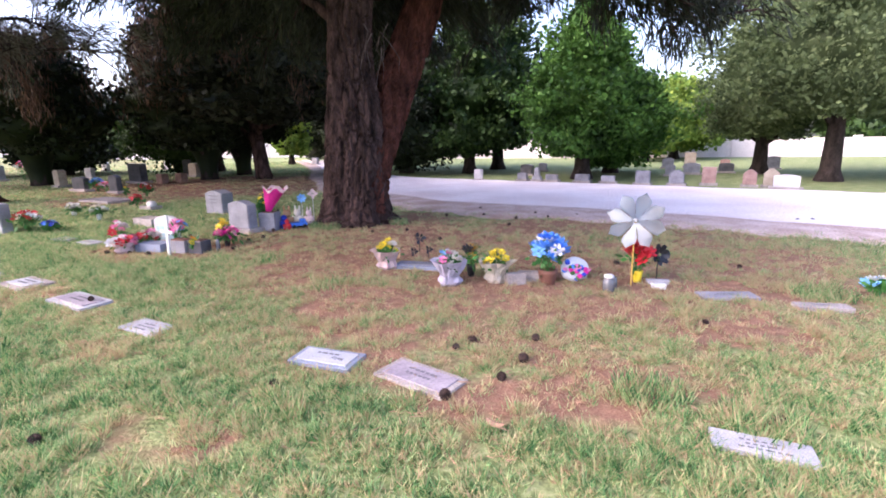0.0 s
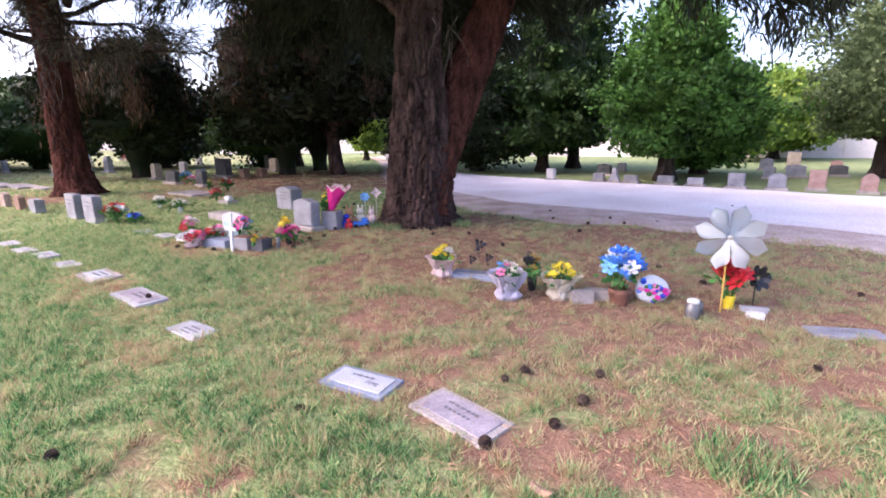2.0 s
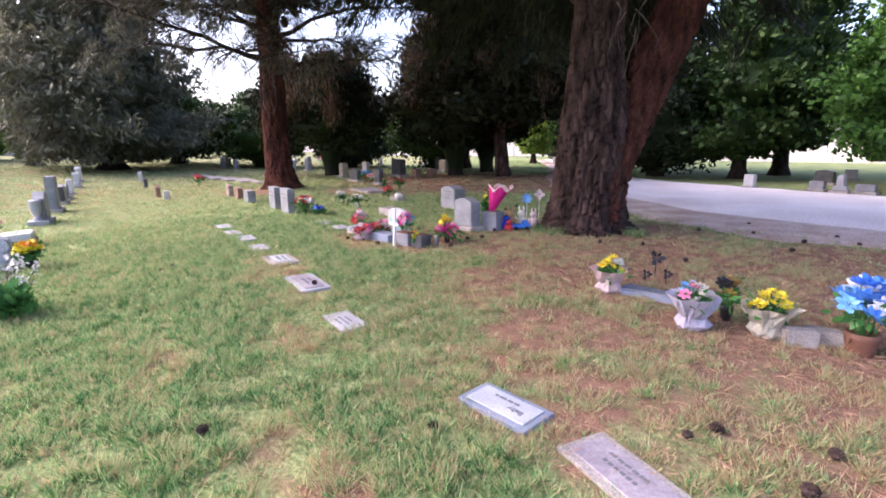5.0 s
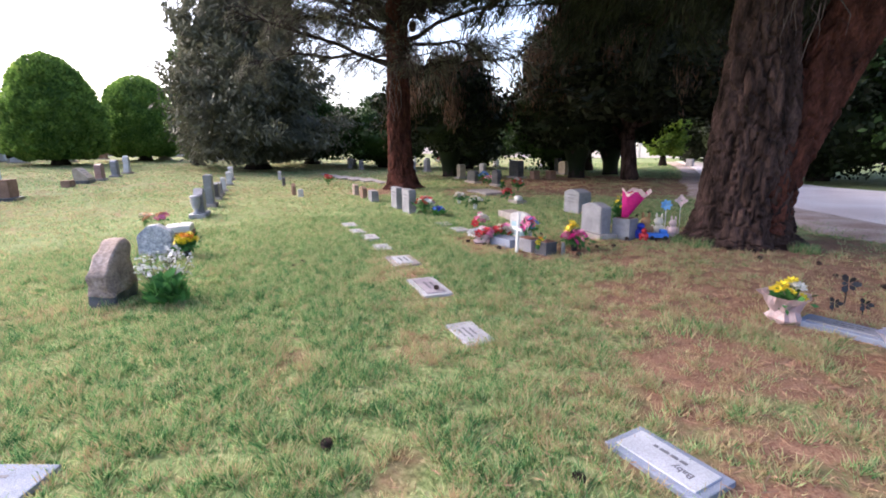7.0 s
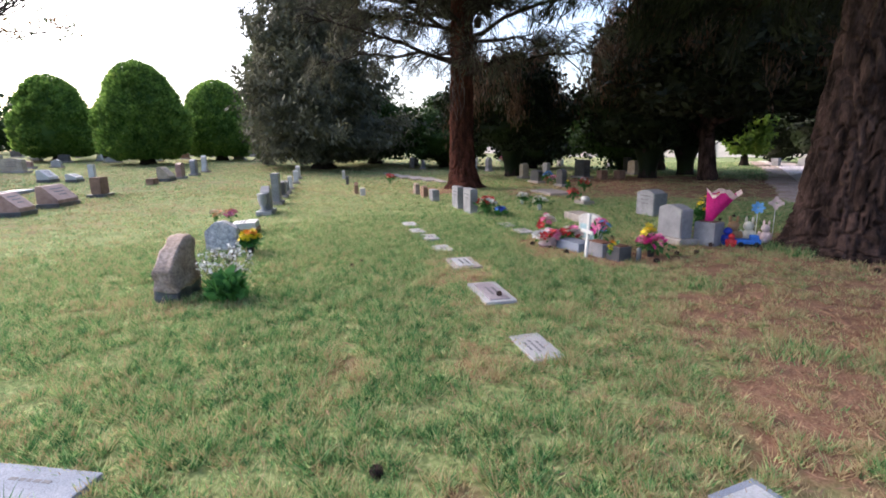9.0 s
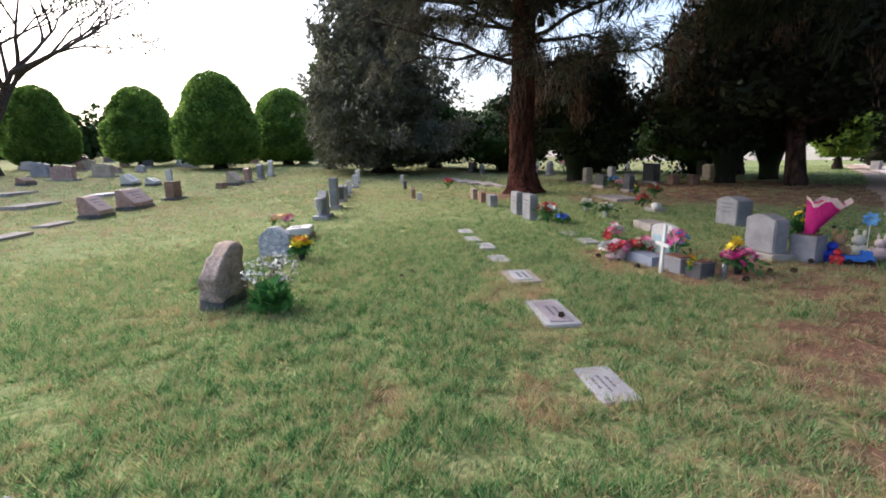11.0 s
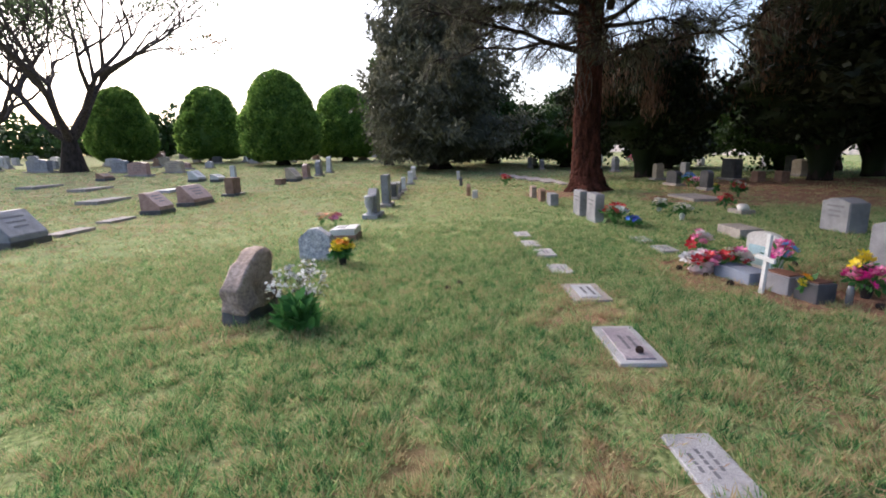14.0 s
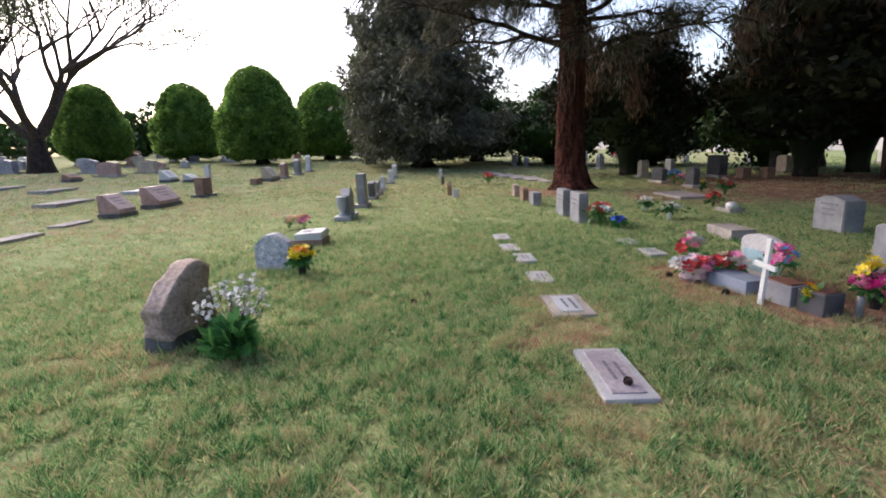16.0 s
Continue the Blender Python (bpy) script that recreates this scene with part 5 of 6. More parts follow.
for k in range(16):
    fx, fy = -17 - rnd.uniform(0, 13), 21.5 + rnd.uniform(-2.5, 11)
    m = rnd.choice(MATS)
    tagged(gravestone(fx, fy, rnd.uniform(0.4, 0.7), rnd.uniform(0.35, 0.7), 0.2, rnd.choice(("serp", "arch", "flat")), m, WORD[m.name] + " gravestone among far rows", rot=ROW, lines=0), group="far rows of gravestones")

# ---- the near row of decorated graves ----
bouquet(-0.74, 5.86, [YELLOW, YELLOW, CREAM], 12, 0.34, 0.12, "yellow flowers in crumpled pale pink wrapping", wrap=PALEPINK, seed=1)
bouquet(0.03, 5.14, [CREAM, LILAC, PINK, CREAM, SKYBLUE], 11, 0.38, 0.12, "white and lilac flowers in lilac wrapping", wrap=LILAC, seed=2)
bouquet(0.28, 5.46, [GOLD, BLACK], 6, 0.36, 0.08, "black and gold foil flowers in a dark vase", vase=BLACK, seed=3, leaves=14, size=1.4)
bouquet(0.55, 5.2, [YELLOW], 12, 0.34, 0.12, "yellow flowers in pale grey wrapping", wrap=CREAM, seed=4)
bouquet(1.10, 5.12, [BLUE, SKYBLUE, BLUE, WHITE], 17, 0.50, 0.16, "blue and white flowers in a brown pot", vase=TERRA, seed=5, size=2.1, vr=0.10, vh=0.16, leaves=22)
bouquet(2.08, 5.12, [RED, RED, RED, RED, RED, RED, RED, RED, RED, YELLOW], 15, 0.42, 0.14, "red and yellow flowers in a pale vase", vase=YELLOW, seed=6, size=1.9, leaves=12)
bouquet(4.1, 4.45, [SKYBLUE, WHITE], 9, 0.22, 0.1, "light blue and white flowers in the grass", seed=7)
gravestone(0.92, 5.25, 0.26, 0.10, 0.12, "flat", CONCRETE, "small worn concrete block", base=False, rot=-8, lines=0)
gravestone(0.75, 5.12, 0.22, 0.12, 0.12, "flat", CONCRETE, "small worn concrete block", base=False, rot=12, lines=0)


def patterned_balloon():
    t = base_empty("foil_balloon", 1.42, 5.22, 20)
    bm = bmesh.new()
    bmesh.ops.create_uvsphere(bm, u_segments=22, v_segments=12, radius=1, matrix=Matrix.Translation((0, 0, 0.125)) @ Matrix.Rotation(-0.45, 4, "X") @ Matrix.Diagonal((0.18, 0.07, 0.14, 1)))
    for v in bm.verts:
        v.co += noise.noise_vector(v.co * 14) * 0.012
    part("balloon", bm, WHITE, t, "", True)
    rnd = random.Random(2)
    for k in range(26):
        a, b = rnd.uniform(0, 6.28), rnd.uniform(0.1, 0.95)
        x, z = math.cos(a) * 0.165 * b, math.sin(a) * 0.125 * b
        d = -0.072 * math.sqrt(max(0, 1 - b * b)) - 0.012
        bm = bmesh.new()
        bmesh.ops.create_uvsphere(bm, u_segments=8, v_segments=5, radius=1, matrix=Matrix.Translation((0, 0, 0.125)) @ Matrix.Rotation(-0.45, 4, "X") @ Matrix.Translation((x, d, z)) @ Matrix.Diagonal((0.034, 0.016, 0.024, 1)))
        part("spot", bm, (PINK, BLUE, NAVY, HOTPINK, STEM)[k % 5], t)
    tagged(t, "sagging white foil balloon with coloured spots", "balloon")


patterned_balloon()


def pinwheel(x, y):
    t = base_empty("pinwheel", x, y, -16)
    bm = lathe(bmesh.new(), [(0.008, -0.05), (0.008, 0.70)], 8)
    part("stick", bm, WOOD, t, "thin yellow stick")
    bm = lathe(bmesh.new(), [(0.016, -0.03), (0.018, 0.0), (0.01, 0.02)], 12, Matrix.Translation((0, -0.03, 0.71)) @ Matrix.Rotation(radians(90), 4, "X"))
    part("hub", bm, WHITE, t)
    me = bpy.data.meshes.new("sail")
    bm = bmesh.new()
    rows = []
    for i in range(8):
        f = i / 7
        r = 0.02 + 0.235 * f
        w = float(np.interp(f, (0, 0.3, 0.65, 0.86, 1), (0.012, 0.03, 0.062, 0.06, 0.026)))
        rows.append([bm.verts.new((s * w + 0.02 * f, -0.035 * math.sin(f * 3) - 0.02 * f * (s + 1), r - 0.03 * abs(s) * f)) for s in (-1, -0.5, 0, 0.5, 1)])
    for a, b in zip(rows, rows[1:]):
        for k in range(4):
            bm.faces.new((a[k], a[k + 1], b[k + 1], b[k]))
    bmesh.ops.solidify(bm, geom=bm.faces[:], thickness=0.002)
    for f in bm.faces:
        f.smooth = True
    bm.to_mesh(me)
    bm.free()
    me.materials.append(PEARL)
    for k in range(8):
        shared("sail", me, t, Matrix.Translation((0, -0.045, 0.71)) @ Matrix.Rotation(2 * math.pi * k / 8 + 0.2, 4, "Y") @ Matrix.Scale(1.18, 4))
    tagged(t, "large pearly white eight-sailed pinwheel on a yellow stick", "pinwheel")


pinwheel(1.96, 4.98)


def jar(x, y, h, r, mat, label, lid=None):
    t = base_empty("jar", x, y)
    part("glass", lathe(bmesh.new(), [(r * 0.9, -0.01), (r, 0.01), (r, h * 0.75), (r * 0.8, h * 0.85), (r * 0.8, h)], 14), mat, t, "", True)
    if lid:
        part("lid", lathe(bmesh.new(), [(r * 0.86, h - 0.005), (r * 0.86, h + 0.02), (r * 0.5, h + 0.03)], 14), lid, t, "", True)
    tagged(t, label, "jar")


jar(1.66, 4.8, 0.15, 0.06, GLASSJAR, "dull glass jar with a white lid", WHITE)
jar(1.74, 4.92, 0.12, 0.05, GLASSJAR, "dull glass jar beside another")


def plastic_box(x, y, sx, sy, sz, rot, mat, label):
    t = base_empty("plastic_box", x, y, rot)
    part("body", box(bmesh.new(), sx, sy, sz, (0, 0, -0.01), 0.012), mat, t)
    part("lid", box(bmesh.new(), sx * 1.05, sy * 1.05, 0.015, (0, 0, sz - 0.012), 0.005), mat, t)
    tagged(t, label, "box")


plastic_box(2.2, 4.86, 0.14, 0.08, 0.05, -15, WHITE, "small white plastic box on the ground")
plastic_box(2.26, 5.02, 0.22, 0.06, 0.05, -10, GRANITE_PALE, "small pale grey box on the ground")


def spinner(x, y, h, mat, label, petals=7, r=0.12, stick=BLACK):
    t = base_empty("garden_spinner", x, y, 20)
    part("stick", lathe(bmesh.new(), [(0.006, -0.05), (0.006, h)], 6), stick, t)
    me = flower_mesh("petals", mat, petals, r, 2)
    shared("petals", me, t, Matrix.Translation((0, -0.02, h)) @ Matrix.Rotation(radians(75), 4, "X"))
    tagged(t, label, "garden ornament")


spinner(2.28, 5.1, 0.31, BLACK, "black metal flower ornament on a stick")
spinner(-0.38, 6.65, 0.22, BLACK, "black butterfly-like ornament on a wire", 3, 0.09)
spinner(-0.25, 6.45, 0.10, BLACK, "small black ornament on a wire", 3, 0.06)
spinner(-0.45, 6.38, 0.09, BLACK, "small black ornament on a wire", 3, 0.06)

# ---- the flower-strewn plot with the white cross ----
t = base_empty("memorial_cross", -3.99, 6.76, -20)
bm = bmesh.new()
box(bm, 0.044, 0.03, 0.70, (0, 0, -0.12), 0.005)
part("upright", bm, WHITE, t)
bm = bmesh.new()
box(bm, 0.23, 0.026, 0.042, (0.02, -0.0285, 0.33), 0.005)
part("crossbar", bm, WHITE, t)
t.matrix_basis = t.matrix_basis @ pose(0, 0, 0, 0, 4, 0)
tagged(t, "leaning white wooden memorial cross", "cross")
t = gravestone(-4.43, 7.55, 0.44, 0.46, 0.08, "arch", MARBLE, "small white arched memorial stone with a faded blue panel", base=False, rot=-15, lines=0)
bm = bmesh.new()
box(bm, 0.34, 0.006, 0.22, (0, -0.042, 0.08), 0.002)
part("panel", bm, FADED, t, "faded blue picture panel")
flat_marker(-4.38, 7.08, 0.5, 0.26, -18, GRANITE_BLUE, "thick grey marker on bare soil", h=0.13, bars=0)
for px, py, ps, pm, lb in ((-3.92, 6.98, 0.32, GRANITE, "grey granite block planter"), (-3.62, 6.92, 0.24, GRANITE_DARK, "dark square planter box")):
    t = base_empty("planter", px, py, -18)
    part("box", box(bmesh.new(), ps, 0.2, 0.2, (0, 0, -0.02), 0.01), pm, t)
    part("soil", box(bmesh.new(), ps - 0.05, 0.15, 0.02, (0, 0, 0.172), 0.002), TERRA, t)
    tagged(t, lb, "planter")
bouquet(-4.78, 7.0, [PALEPINK, WHITE, PINK, PALEPINK, RED], 18, 0.22, 0.18, "pink and red flowers in pale wrapping", wrap=PALEPINK, seed=11, leaves=8, size=1.5)
bouquet(-4.98, 7.22, [PINK, WHITE, RED], 12, 0.42, 0.10, "tall red and pink flower spray", seed=12, leaves=10, size=1.4)
bouquet(-4.58, 7.25, [RED, CREAM, PINK], 16, 0.26, 0.16, "red and cream flowers on bare soil", seed=13, leaves=12, size=1.4)
bouquet(-4.18, 7.3, [HOTPINK, PINK, SKYBLUE], 13, 0.40, 0.14, "bright pink flowers beside a white stone", seed=14, lean=(0.15, 0), leaves=10, size=1.4)
bouquet(-3.42, 7.38, [HOTPINK, PINK], 19, 0.26, 0.19, "spreading magenta flowers in a dark pot", vase=BLACK, seed=15, size=1.35)
bouquet(-3.50, 7.46, [YELLOW], 4, 0.40, 0.05, "yellow tulip-like flowers on thin stems", seed=16, leaves=8, size=1.6)
bouquet(-3.66, 6.85, [ORANGE, YELLOW], 4, 0.22, 0.04, "small orange flowers on a stem", seed=17, leaves=8)
jar(-3.38, 6.98, 0.18, 0.03, GLASSJAR, "slim clear vase in the ground")

# gifts by the grey stone
bouquet(-3.40, 8.94, [YELLOW, YELLOW, BLACK], 9, 0.66, 0.10, "yellow flowers over dark leaves", vase=BLACK, seed=21, leaves=50)


def gift_cone(x, y):
    t = base_empty("wrapped_bouquet", x, y, -10)
    t.scale = (0.88, 0.88, 1.0)
    bm = bmesh.new()
    rnd = random.Random(4)
    rows = []
    for z, r in ((0.30, 0.05), (0.42, 0.09), (0.58, 0.16), (0.72, 0.22)):
        rows.append([bm.verts.new((r * math.cos(2 * math.pi * i / 18) * rnd.uniform(0.9, 1.1) + (z - 0.3) * 0.45, r * 0.45 * math.sin(2 * math.pi * i / 18), z + (0.05 * math.sin(i * 1.4) if z > 0.7 else 0))) for i in range(18)])
    for a, b in zip(rows, rows[1:]):
        for i in range(18):
            bm.faces.new((a[i], a[(i + 1) % 18], b[(i + 1) % 18], b[i]))
    rim = [bm.verts.new(v.co * 1.0 + Vector((0.05 * math.cos(2 * math.pi * i / 18) + 0.03, 0, 0.05))) for i, v in enumerate(rows[-1])]
    pale = [bm.faces.new((rows[-1][i], rows[-1][(i + 1) % 18], rim[(i + 1) % 18], rim[i])) for i in range(18)]
    for q in pale:
        q.material_index = 1
    bmesh.ops.solidify(bm, geom=bm.faces[:], thickness=0.003)
    part("wrapping", bm, HOTPINK, t, "shiny magenta wrapping with a pale rim").data.materials.append(PALEPINK)
    for k in range(9):
        shared("blossom", bloom((ORANGE, PINK, HOTPINK)[k % 3]), t, Matrix.Translation((0.19 + 0.13 * math.cos(k * 0.8), 0.06 * math.sin(k * 0.8), 0.72)) @ Matrix.Scale(1.5, 4))
    tagged(t, "magenta wrapped bouquet standing in a stone planter", "flowers")


gift_cone(-3.25, 8.72)


def plush(x, y, s, mat, label, rot=0, ears=True):
    bm = bmesh.new()
    blobs = [((0, 0, 0.10), (0.10, 0.08, 0.11)), ((0, -0.03, 0.25), (0.075, 0.07, 0.07)), ((-0.09, -0.05, 0.12), (0.035, 0.035, 0.07)), ((0.09, -0.05, 0.12), (0.035, 0.035, 0.07)), ((-0.06, -0.1, 0.04), (0.04, 0.07, 0.04)), ((0.06, -0.1, 0.04), (0.04, 0.07, 0.04))]
    if ears:
        blobs += [((-0.045, -0.02, 0.34), (0.02, 0.015, 0.05)), ((0.045, -0.02, 0.34), (0.02, 0.015, 0.05))]
    for c, r in blobs:
        bmesh.ops.create_icosphere(bm, subdivisions=2, radius=1, matrix=Matrix.Translation(c) @ Matrix.Diagonal((*r, 1)))
    ob = part("plush_toy", bm, mat, None, "", True)
    ob.matrix_basis = pose(x, y, gz(x, y), 0, 0, rot) @ Matrix.Scale(s, 4)
    tagged(ob, label, "plush toy")


plush(-3.0, 9.02, 1.05, PLUSH, "tan plush toy sitting by a grave", 15)
plush(-2.85, 9.22, 1.0, CREAM, "cream plush toy with upright ears", -10)
plush(-3.02, 8.86, 0.8, NAVY, "small dark blue plush toy", 30, False)
plush(-2.92, 8.75, 0.6, RED, "small red plush toy", 10, False)
plush(-2.68, 9.4, 0.85, PALEPINK, "pale pink plush toy by a stick", -20)
spinner(-2.82, 9.4, 0.50, SKYBLUE, "bright blue flower ornament on a white stick", 7, 0.09, WHITE)
spinner(-2.66, 9.62, 0.56, PALEPINK, "pale pink butterfly ornament on a stick", 4, 0.10, WHITE)
t = base_empty("toy_truck", -2.78, 8.95, 35)
part("body", box(bmesh.new(), 0.32, 0.12, 0.07, (0, 0, 0.03), 0.015), BLUE, t)
part("cab", box(bmesh.new(), 0.1, 0.11, 0.06, (0.08, 0, 0.098), 0.015), BLUE, t)
for wx in (-0.1, 0.1):
    for wy in (-0.06, 0.06):
        part("wheel", lathe(bmesh.new(), [(0.035, -0.012), (0.035, 0.012)], 12, Matrix.Translation((wx, wy, 0.03)) @ Matrix.Rotation(radians(90), 4, "X")), BLACK, t)
tagged(t, "blue toy truck in the grass", "toy")

# bouquets along the other rows
bouquet(-7.75, 8.8, [RED, WHITE, RED, CREAM], 22, 0.40, 0.20, "red and white flowers beside a pair of stones", seed=31, size=1.3, leaves=40)
bouquet(-7.35, 8.8, [NAVY, BLUE], 12, 0.20, 0.13, "royal blue flowers in the grass", seed=32, size=1.2)
bouquet(-8.5, 10.9, [WHITE, CREAM], 12, 0.28, 0.14, "white flowers in the grass", vase=PEARL, seed=33, size=1.2)
bouquet(-7.5, 10.3, [WHITE, CREAM], 13, 0.30, 0.17, "white flowers in a low pot", vase=PEARL, seed=34, size=1.2)
bouquet(-8.0, 12.4, [RED], 12, 0.30, 0.15, "red flowers on a low pale slab", seed=35, size=1.2)
bouquet(-9.2, 14.8, [RED, WHITE, RED], 14, 0.42, 0.18, "red and white flowers over dark leaves", seed=36, size=1.4, leaves=50)
bouquet(-9.7, 14.6, [YELLOW], 5, 0.38, 0.06, "yellow flowers on tall stems", seed=37)
bouquet(-12.2, 16.9, [BLUE, SKYBLUE], 15, 0.48, 0.2, "blue flowers before a dark stone", seed=38, size=1.5)
bouquet(-11.7, 16.6, [PALEPINK, PINK, RED], 17, 0.36, 0.24, "pink and red flowers on a decorated plot", seed=39, size=1.5)
bouquet(-17.1, 12.8, [RED, RED, PEACH], 16, 0.42, 0.2, "red flowers far out on the lawn", seed=40, size=1.5)
bouquet(-7.42, 3.62, [YELLOW, ORANGE, YELLOW], 19, 0.34, 0.14, "yellow and orange flowers in a dark vase", vase=BLACK, seed=41, size=1.25, leaves=40)
bouquet(-11.1, 4.2, [PEACH, CREAM], 8, 0.26, 0.12, "peach flowers leaning on thin stems", seed=42, size=1.6, lean=(-0.2, 0.1), leaves=4)
bouquet(-10.7, 4.4, [PEACH, PINK], 8, 0.28, 0.10, "coral red flowers on thin stems", seed=43, size=1.6, leaves=4)
bouquet(-20.5, 23.5, [RED, PINK, WHITE], 16, 0.9, 0.3, "red and pink flowers on a far stone", seed=44, size=2.0)
gravestone(-7.4, 12.0, 0.5, 0.08, 0.3, "flat", CONCRETE, "small pale slab under a white stone", base=False, lines=0)


def pebble(name, x, y, r, mat, label, category, seed=0, z=0.0):
    bm = bmesh.new()
    bmesh.ops.create_icosphere(bm, subdivisions=2, radius=r)
    for v in bm.verts:
        v.co = v.co + noise.noise_vector(v.co / r * 1.3 + Vector((seed, 0, 0))) * r * 0.25
        v.co.z *= 0.7
    ob = part(name, bm, mat, None, "", True)
    ob.matrix_basis = pose(x, y, gz(x, y) + r * 0.45 + z)
    return tagged(ob, label, category)


pebble("stone", -7.3, 11.9, 0.12, MARBLE, "rounded white stone on a slab", "stone", 1, 0.07)


def white_sprig(x, y):
    """Leafy plant with a haze of tiny white flowers."""
    t = base_empty("flowering_plant", x, y)
    rs = np.random.RandomState(77)
    n = 240
    a = rs.rand(n) * 6.28
    r = 0.165 * np.sqrt(rs.rand(n))
    c = np.stack([r * np.cos(a) + 0.05, r * np.sin(a), 0.04 + rs.rand(n) * (0.30 - r * 0.7)], -1)
    al = np.stack([np.cos(a), np.sin(a), np.full(n, 0.9)], -1)
    v, f = leaf_cloud(c, 0.06, 7, al, 2.4)
    mesh_object("leaves", v, f, GLOSSY_LEAF).parent = t
    rnd = random.Random(7)
    g = Heap()
    me = flower_mesh("tiny_blossom", CREAM, 5, 0.019, 2)
    me.materials[0] = WHITE
    for k in range(20):
        b = rnd.uniform(0, 6.28)
        top = Vector((math.cos(b) * rnd.uniform(0.05, 0.3) - 0.1, math.sin(b) * rnd.uniform(0.05, 0.3), rnd.uniform(0.28, 0.5)))
        g.tube([((0, 0, 0.02), 0.003), (tuple(top * 0.6), 0.0025), (tuple(top), 0.002)], 4)
        for i in range(8):
            p = top + Vector([rnd.uniform(-0.05, 0.05) for _ in range(3)])
            g.tube([(tuple(top * 0.85), 0.0015), (tuple(p), 0.0012)], 3)
            shared("tiny_blossom", me, t, Matrix.Translation(p) @ Euler((rnd.uniform(-1, 1), rnd.uniform(-1, 1), 0)).to_matrix().to_4x4())
    tagged(g.object("stem_cluster", BARK_PALE, t), kind="stuff")
    tagged(t, "leafy plant with sprays of tiny white flowers", "flowers")


white_sprig(-5.38, 2.66)


# ---- fallen cones, leaf ----
def cone_mesh():
    bm = bmesh.new()
    rnd = random.Random(3)
    lathe(bm, [(0.008, -0.045), (0.02, -0.03), (0.026, 0.0), (0.02, 0.03), (0.004, 0.048)], 8)
    for k in range(46):
        f = k / 46
        z = -0.042 + 0.085 * f
        a = 2.4 * k
        r = 0.040 * math.sin(math.pi * (0.18 + 0.74 * f)) + 0.008
        ca, sa = math.cos(a), math.sin(a)
        w = 0.012
        p = [(0.012, 0, z - 0.006), (r * 0.9, -w, z + 0.006), (r, 0, z + 0.012), (r * 0.9, w, z + 0.006)]
        bm.faces.new([bm.verts.new((x * ca - y * sa, x * sa + y * ca, zz)) for x, y, zz in p])
    me = bpy.data.meshes.new("pine_cone")
    bm.to_mesh(me)
    bm.free()
    me.materials.append(CONE)
    return me


CONE_MESH = cone_mesh()
SPOTS = [(-2.20, 2.31), (0.53, 3.21), (0.19, 3.56), (0.69, 3.58), (0.06, 3.43), (-1.13, 2.90), (1.82, 2.43), (2.17, 3.87), (-0.51, 7.84), (0.80, 11.1), (2.7, 9.9), (6.48, 8.85), (6.74, 8.82),
         (-3.55, 4.6), (-5.67, 4.24), (-5.78, 4.43), (0.35, 2.95), (-0.02, 2.72), (-0.1, 7.6), (1.4, 9.6), (1.9, 10.2), (-4.62, 6.85), (-4.3, 6.78), (-4.98, 6.9), (-4.0, 7.6), (-3.2, 7.1), (-3.05, 7.9)]
rnd = random.Random(12)
SPOTS += [(rnd.uniform(-4.5, 5), rnd.uniform(5.5, 12.5)) for _ in range(22)]
for k, (cx, cy) in enumerate(SPOTS):
    ob = new("pine_cone", CONE_MESH)
    s = rnd.uniform(0.6, 0.85)
    ob.matrix_basis = pose(cx, cy, gz(cx, cy) + 0.03 * s + (0.04 if k == 13 else 0), rnd.uniform(55, 110), rnd.uniform(0, 30), rnd.uniform(0, 360)) @ Matrix.Scale(s, 4)
    tagged(ob, "dark weathered pine cone lying in the grass", "pine cone", "fallen pine cones")
bm = bmesh.new()
for a, b in ((-1, 1),):
    vs = [bm.verts.new((0.055 * math.cos(t2), 0.026 * math.sin(t2), 0.012 * math.cos(2 * t2))) for t2 in np.linspace(0, 2 * math.pi, 12, endpoint=False)]
    c = bm.verts.new((0, 0, -0.004))
    for i in range(12):
        bm.faces.new((vs[i], vs[(i + 1) % 12], c))
ob = part("fallen_leaf", bm, STRAW)
ob.matrix_basis = pose(0.25, 2.4, 0.035, 5, 8, -25)
tagged(ob, "curled pale brown fallen leaf", "leaf")


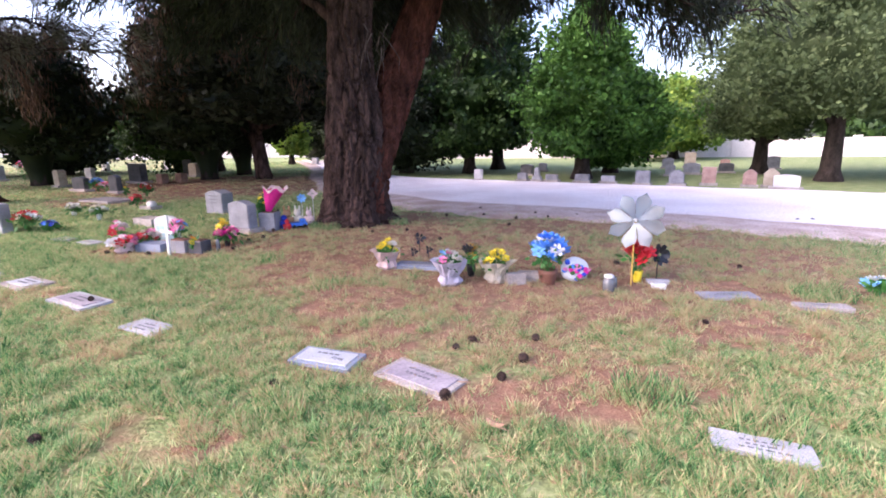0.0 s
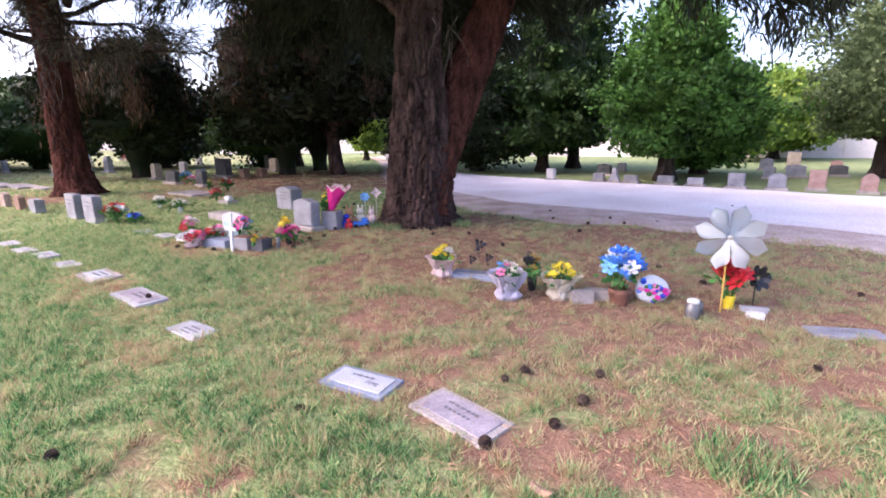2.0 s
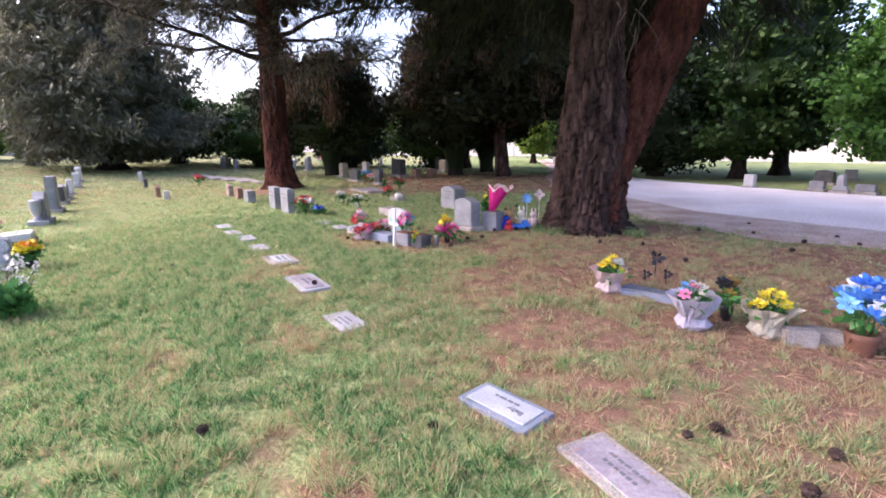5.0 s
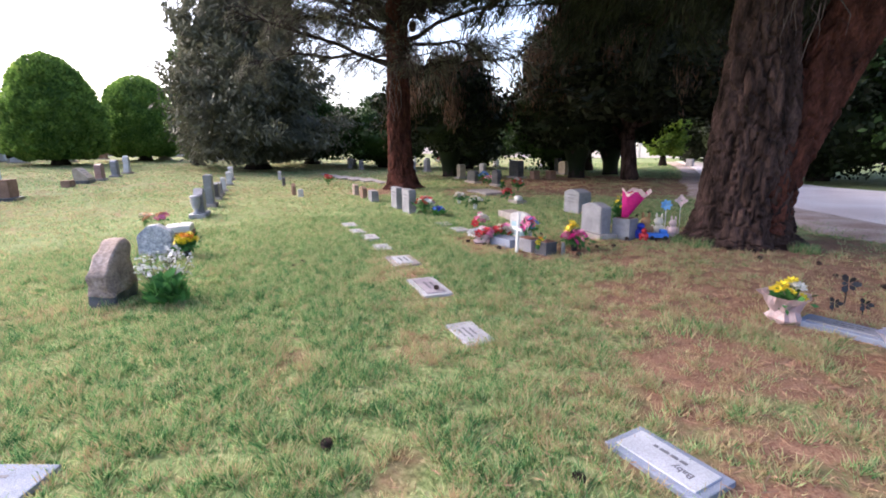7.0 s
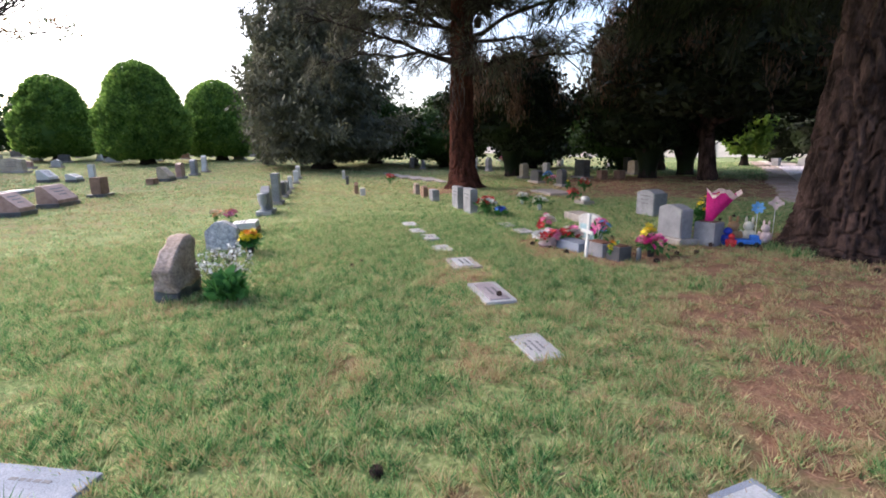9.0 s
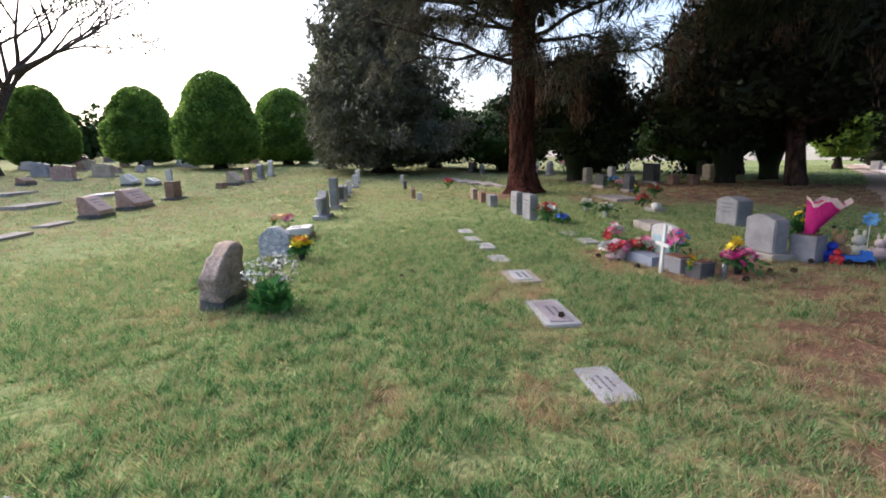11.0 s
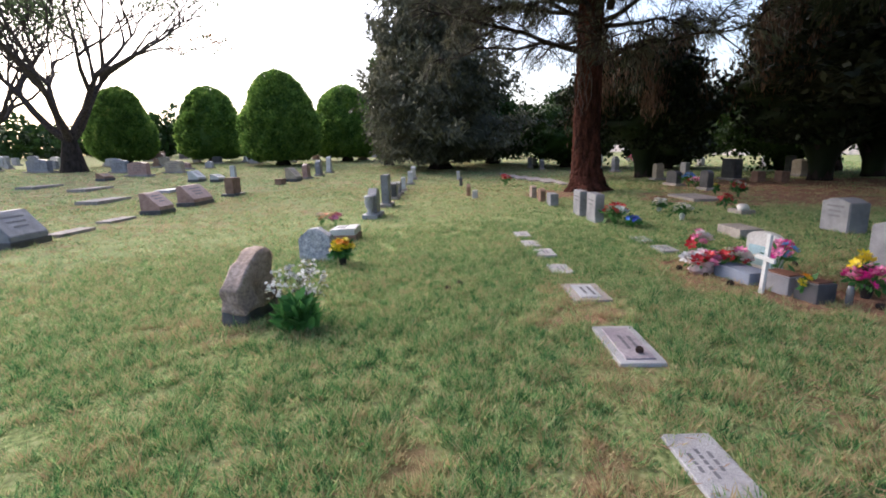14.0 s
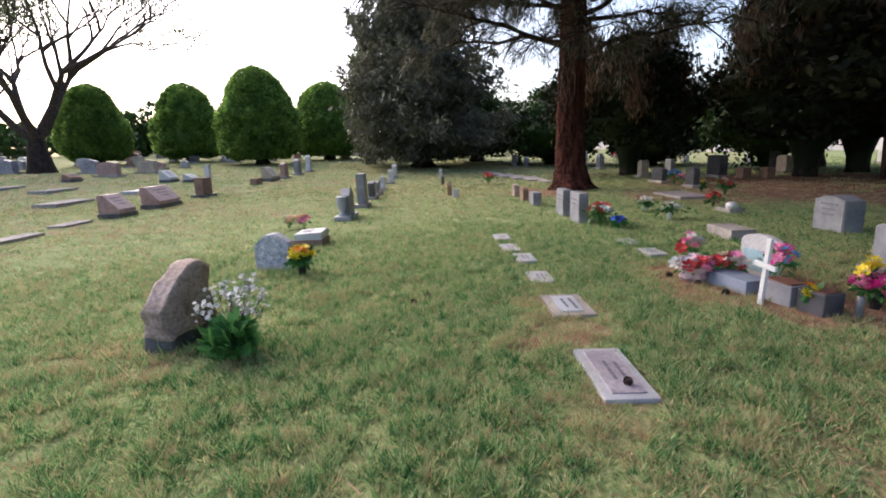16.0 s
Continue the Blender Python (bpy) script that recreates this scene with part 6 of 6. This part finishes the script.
# ---- grass ----
def blades(name, n, area, hmin, hmax, width, seed, label, clear=(), per=10, spread=0.022):
    """Grass in tufts: blades fan out from each tuft's middle."""
    rs = np.random.RandomState(seed)
    x, y = area(rs, n // per)
    d = dry_and_light(x, y)
    patch = fbm(x * 2.3, y * 2.3, 31)
    tuft = np.clip(0.5 + 2.2 * (fbm(x * 10, y * 10, 35) - 0.5), 0, 1)
    keep = rs.rand(len(x)) < np.clip(1.0 - 1.15 * d + (tuft - 0.5) * 1.6, 0.04, 1)
    for cx, cy, cr in clear:
        keep &= (x - cx) ** 2 + (y - cy) ** 2 > cr * cr
    for cx, cy, w, h, rot in SLABS:
        ca, sa = math.cos(radians(rot)), math.sin(radians(rot))
        u, v = (x - cx) * ca + (y - cy) * sa, -(x - cx) * sa + (y - cy) * ca
        keep &= (np.abs(u) > w / 2 - 0.008) | (np.abs(v) > h / 2 - 0.008)
    # nothing grows on the road
    keep &= y + 0.62 * x < 11.3 + 0.8 * (fbm(x * 1.2, y * 1.2, 44) - 0.5) + np.where(x < -2, 30, 0) + (-x * 0.15) * (x < 0)
    x, y, d, patch, tuft = (np.repeat(q[keep], per) for q in (x, y, d, patch, tuft))
    n = len(x)
    tall = np.repeat(rs.uniform(0.55, 1.4, n // per), per)
    ox, oy = rs.normal(size=n) * spread, rs.normal(size=n) * spread
    hh = (hmin + (hmax - hmin) * rs.rand(n)) * (0.7 + 0.6 * patch) * (0.45 + 1.1 * tuft) * (1 - 0.3 * d) * tall
    a = rs.rand(n) * 2 * np.pi
    la = np.arctan2(oy, ox) + rs.normal(size=n) * 0.6
    lean = rs.uniform(0.2, 1.2, n) * hh
    x, y = x + ox, y + oy
    z = height(x, y) - 0.006
    width = width * rs.uniform(0.6, 1.4, n)
    dx, dy = np.cos(a) * width * 0.5, np.sin(a) * width * 0.5
    v = np.stack([np.stack([x - dx, y - dy, z], -1), np.stack([x + dx, y + dy, z], -1), np.stack([x + np.cos(la) * lean, y + np.sin(la) * lean, z + hh], -1)], 1).reshape(-1, 3)
    ob = mesh_object(name, v, np.arange(n * 3).reshape(n, 3), BLADE)
    at = ob.data.attributes.new("dry", "FLOAT", "POINT")
    at.data.foreach_set("value", np.repeat(d, 3).astype(np.float32))
    return tagged(ob, label, "grass", kind="stuff")


SLABS = [(-0.88, 3.28, 0.50, 0.27, -19), (-0.19, 2.99, 0.58, 0.30, -37), (-2.60, 3.95, 0.46, 0.24, -27), (-3.73, 4.67, 0.68, 0.31, -29), (-4.87, 5.36, 0.58, 0.36, -28), (-5.72, 5.76, 0.46, 0.25, ROW), (-6.55, 6.21, 0.46, 0.25, ROW), (-7.16, 6.44, 0.46, 0.25, ROW),
         (1.57, 2.2, 0.46, 0.17, -23), (2.74, 4.56, 0.54, 0.2, -3), (3.4, 4.2, 0.45, 0.15, -10), (-3.17, 1.11, 0.56, 0.26, 40), (-0.32, 5.85, 0.62, 0.26, -14), (-7.9, 6.82, 0.46, 0.25, ROW)]


def nearness(x, y):
    """1 in the foreground of the walk, easing to 0 a few metres further out."""
    q = np.maximum(np.abs(x + 1.8) - 4.6, 0) ** 2 + np.maximum(np.abs(y - 3.4) - 2.2, 0) ** 2
    return np.clip(1 - np.sqrt(q) / 4.0, 0, 1)


def near_area(rs, n):
    x, y = rs.uniform(-10.4, 6.8, n * 2), rs.uniform(-2.8, 9.6, n * 2)
    k = rs.rand(n * 2) < nearness(x, y)
    return x[k], y[k]


def middle_area(rs, n):
    r = np.sqrt(rs.uniform(0, 18 ** 2, n))
    a = np.where(rs.rand(n) < 0.84, rs.uniform(-0.05, 1.3, n), rs.uniform(1.3, 1.95, n)) * np.pi
    x, y = -2.5 + r * np.cos(a), 3.0 + r * np.sin(a)
    k = rs.rand(n) > nearness(x, y) * 0.95
    return x[k], y[k]


def far_area(rs, n):
    r = rs.uniform(15, 42, n)
    a = rs.uniform(0.35, 1.2, n) * np.pi
    return -2.5 + r * np.cos(a), 3.5 + r * np.sin(a)


STONES = ((-5.93, 2.36, 0.26), (-1.6, 9.5, 0.75), (0.4, 3.05, 0.1))
blades("grass", 1060000, near_area, 0.03, 0.062, 0.0075, 91, "short mown lawn grass, green mixed with straw", STONES)
blades("grass_middle", 640000, middle_area, 0.028, 0.055, 0.012, 92, "short patchy lawn grass round the graves", STONES, 9, 0.035)
blades("grass_far", 300000, far_area, 0.02, 0.045, 0.05, 93, "short lawn grass among far graves", STONES, 6, 0.08)


def tall_tufts():
    rs = np.random.RandomState(6)
    X, Y = [], []
    for cx, cy, r, n in ((-2.35, 8.95, 0.22, 500), (-0.92, 9.2, 0.18, 380), (1.25, 2.75, 0.22, 420), (-1.0, 2.62, 0.08, 70), (-0.88, 2.55, 0.07, 70), (3.7, 4.6, 0.3, 420), (-2.1, 8.7, 0.15, 200), (1.7, 2.35, 0.2, 200), (-5.6, 2.0, 0.25, 120), (-2.4, 6.4, 0.2, 160), (-1.3, 5.1, 0.2, 140)):
        a, q = rs.rand(n) * 6.28, np.sqrt(rs.rand(n)) * r
        X.append(cx + q * np.cos(a))
        Y.append(cy + q * np.sin(a))
    x, y = np.concatenate(X), np.concatenate(Y)
    n = len(x)
    h = rs.uniform(0.06, 0.16, n)
    a, la = rs.rand(n) * 6.28, rs.rand(n) * 6.28
    w = 0.005
    z = height(x, y) - 0.01
    v = np.stack([np.stack([x - np.cos(a) * w, y - np.sin(a) * w, z], -1), np.stack([x + np.cos(a) * w, y + np.sin(a) * w, z], -1), np.stack([x + np.cos(la) * h * 0.5, y + np.sin(la) * h * 0.5, z + h], -1)], 1).reshape(-1, 3)
    ob = mesh_object("grass_tufts", v, np.arange(n * 3).reshape(n, 3), BLADE)
    tagged(ob, "longer bright green grass tufts", "grass", kind="stuff")


tall_tufts()


def litter():
    """Dry needles and chips strewn under the pine."""
    rs = np.random.RandomState(15)
    n = 26000
    x, y = rs.normal(0.6, 2.4, n), rs.normal(6.2, 2.3, n)
    k = (y + 0.62 * x < 12) & (y > 2)
    x, y = x[k], y[k]
    c = np.stack([x, y, height(x, y) + rs.uniform(0.004, 0.022, len(x))], -1)
    al = np.stack([rs.normal(size=len(x)), rs.normal(size=len(x)), np.zeros(len(x))], -1)
    v, f = leaf_cloud(c, 0.006, 15, al * 3, 12)
    tagged(mesh_object("needle_litter", v, f, STRAW), "fallen dry pine needles strewn on the soil", "litter", kind="stuff")


litter()
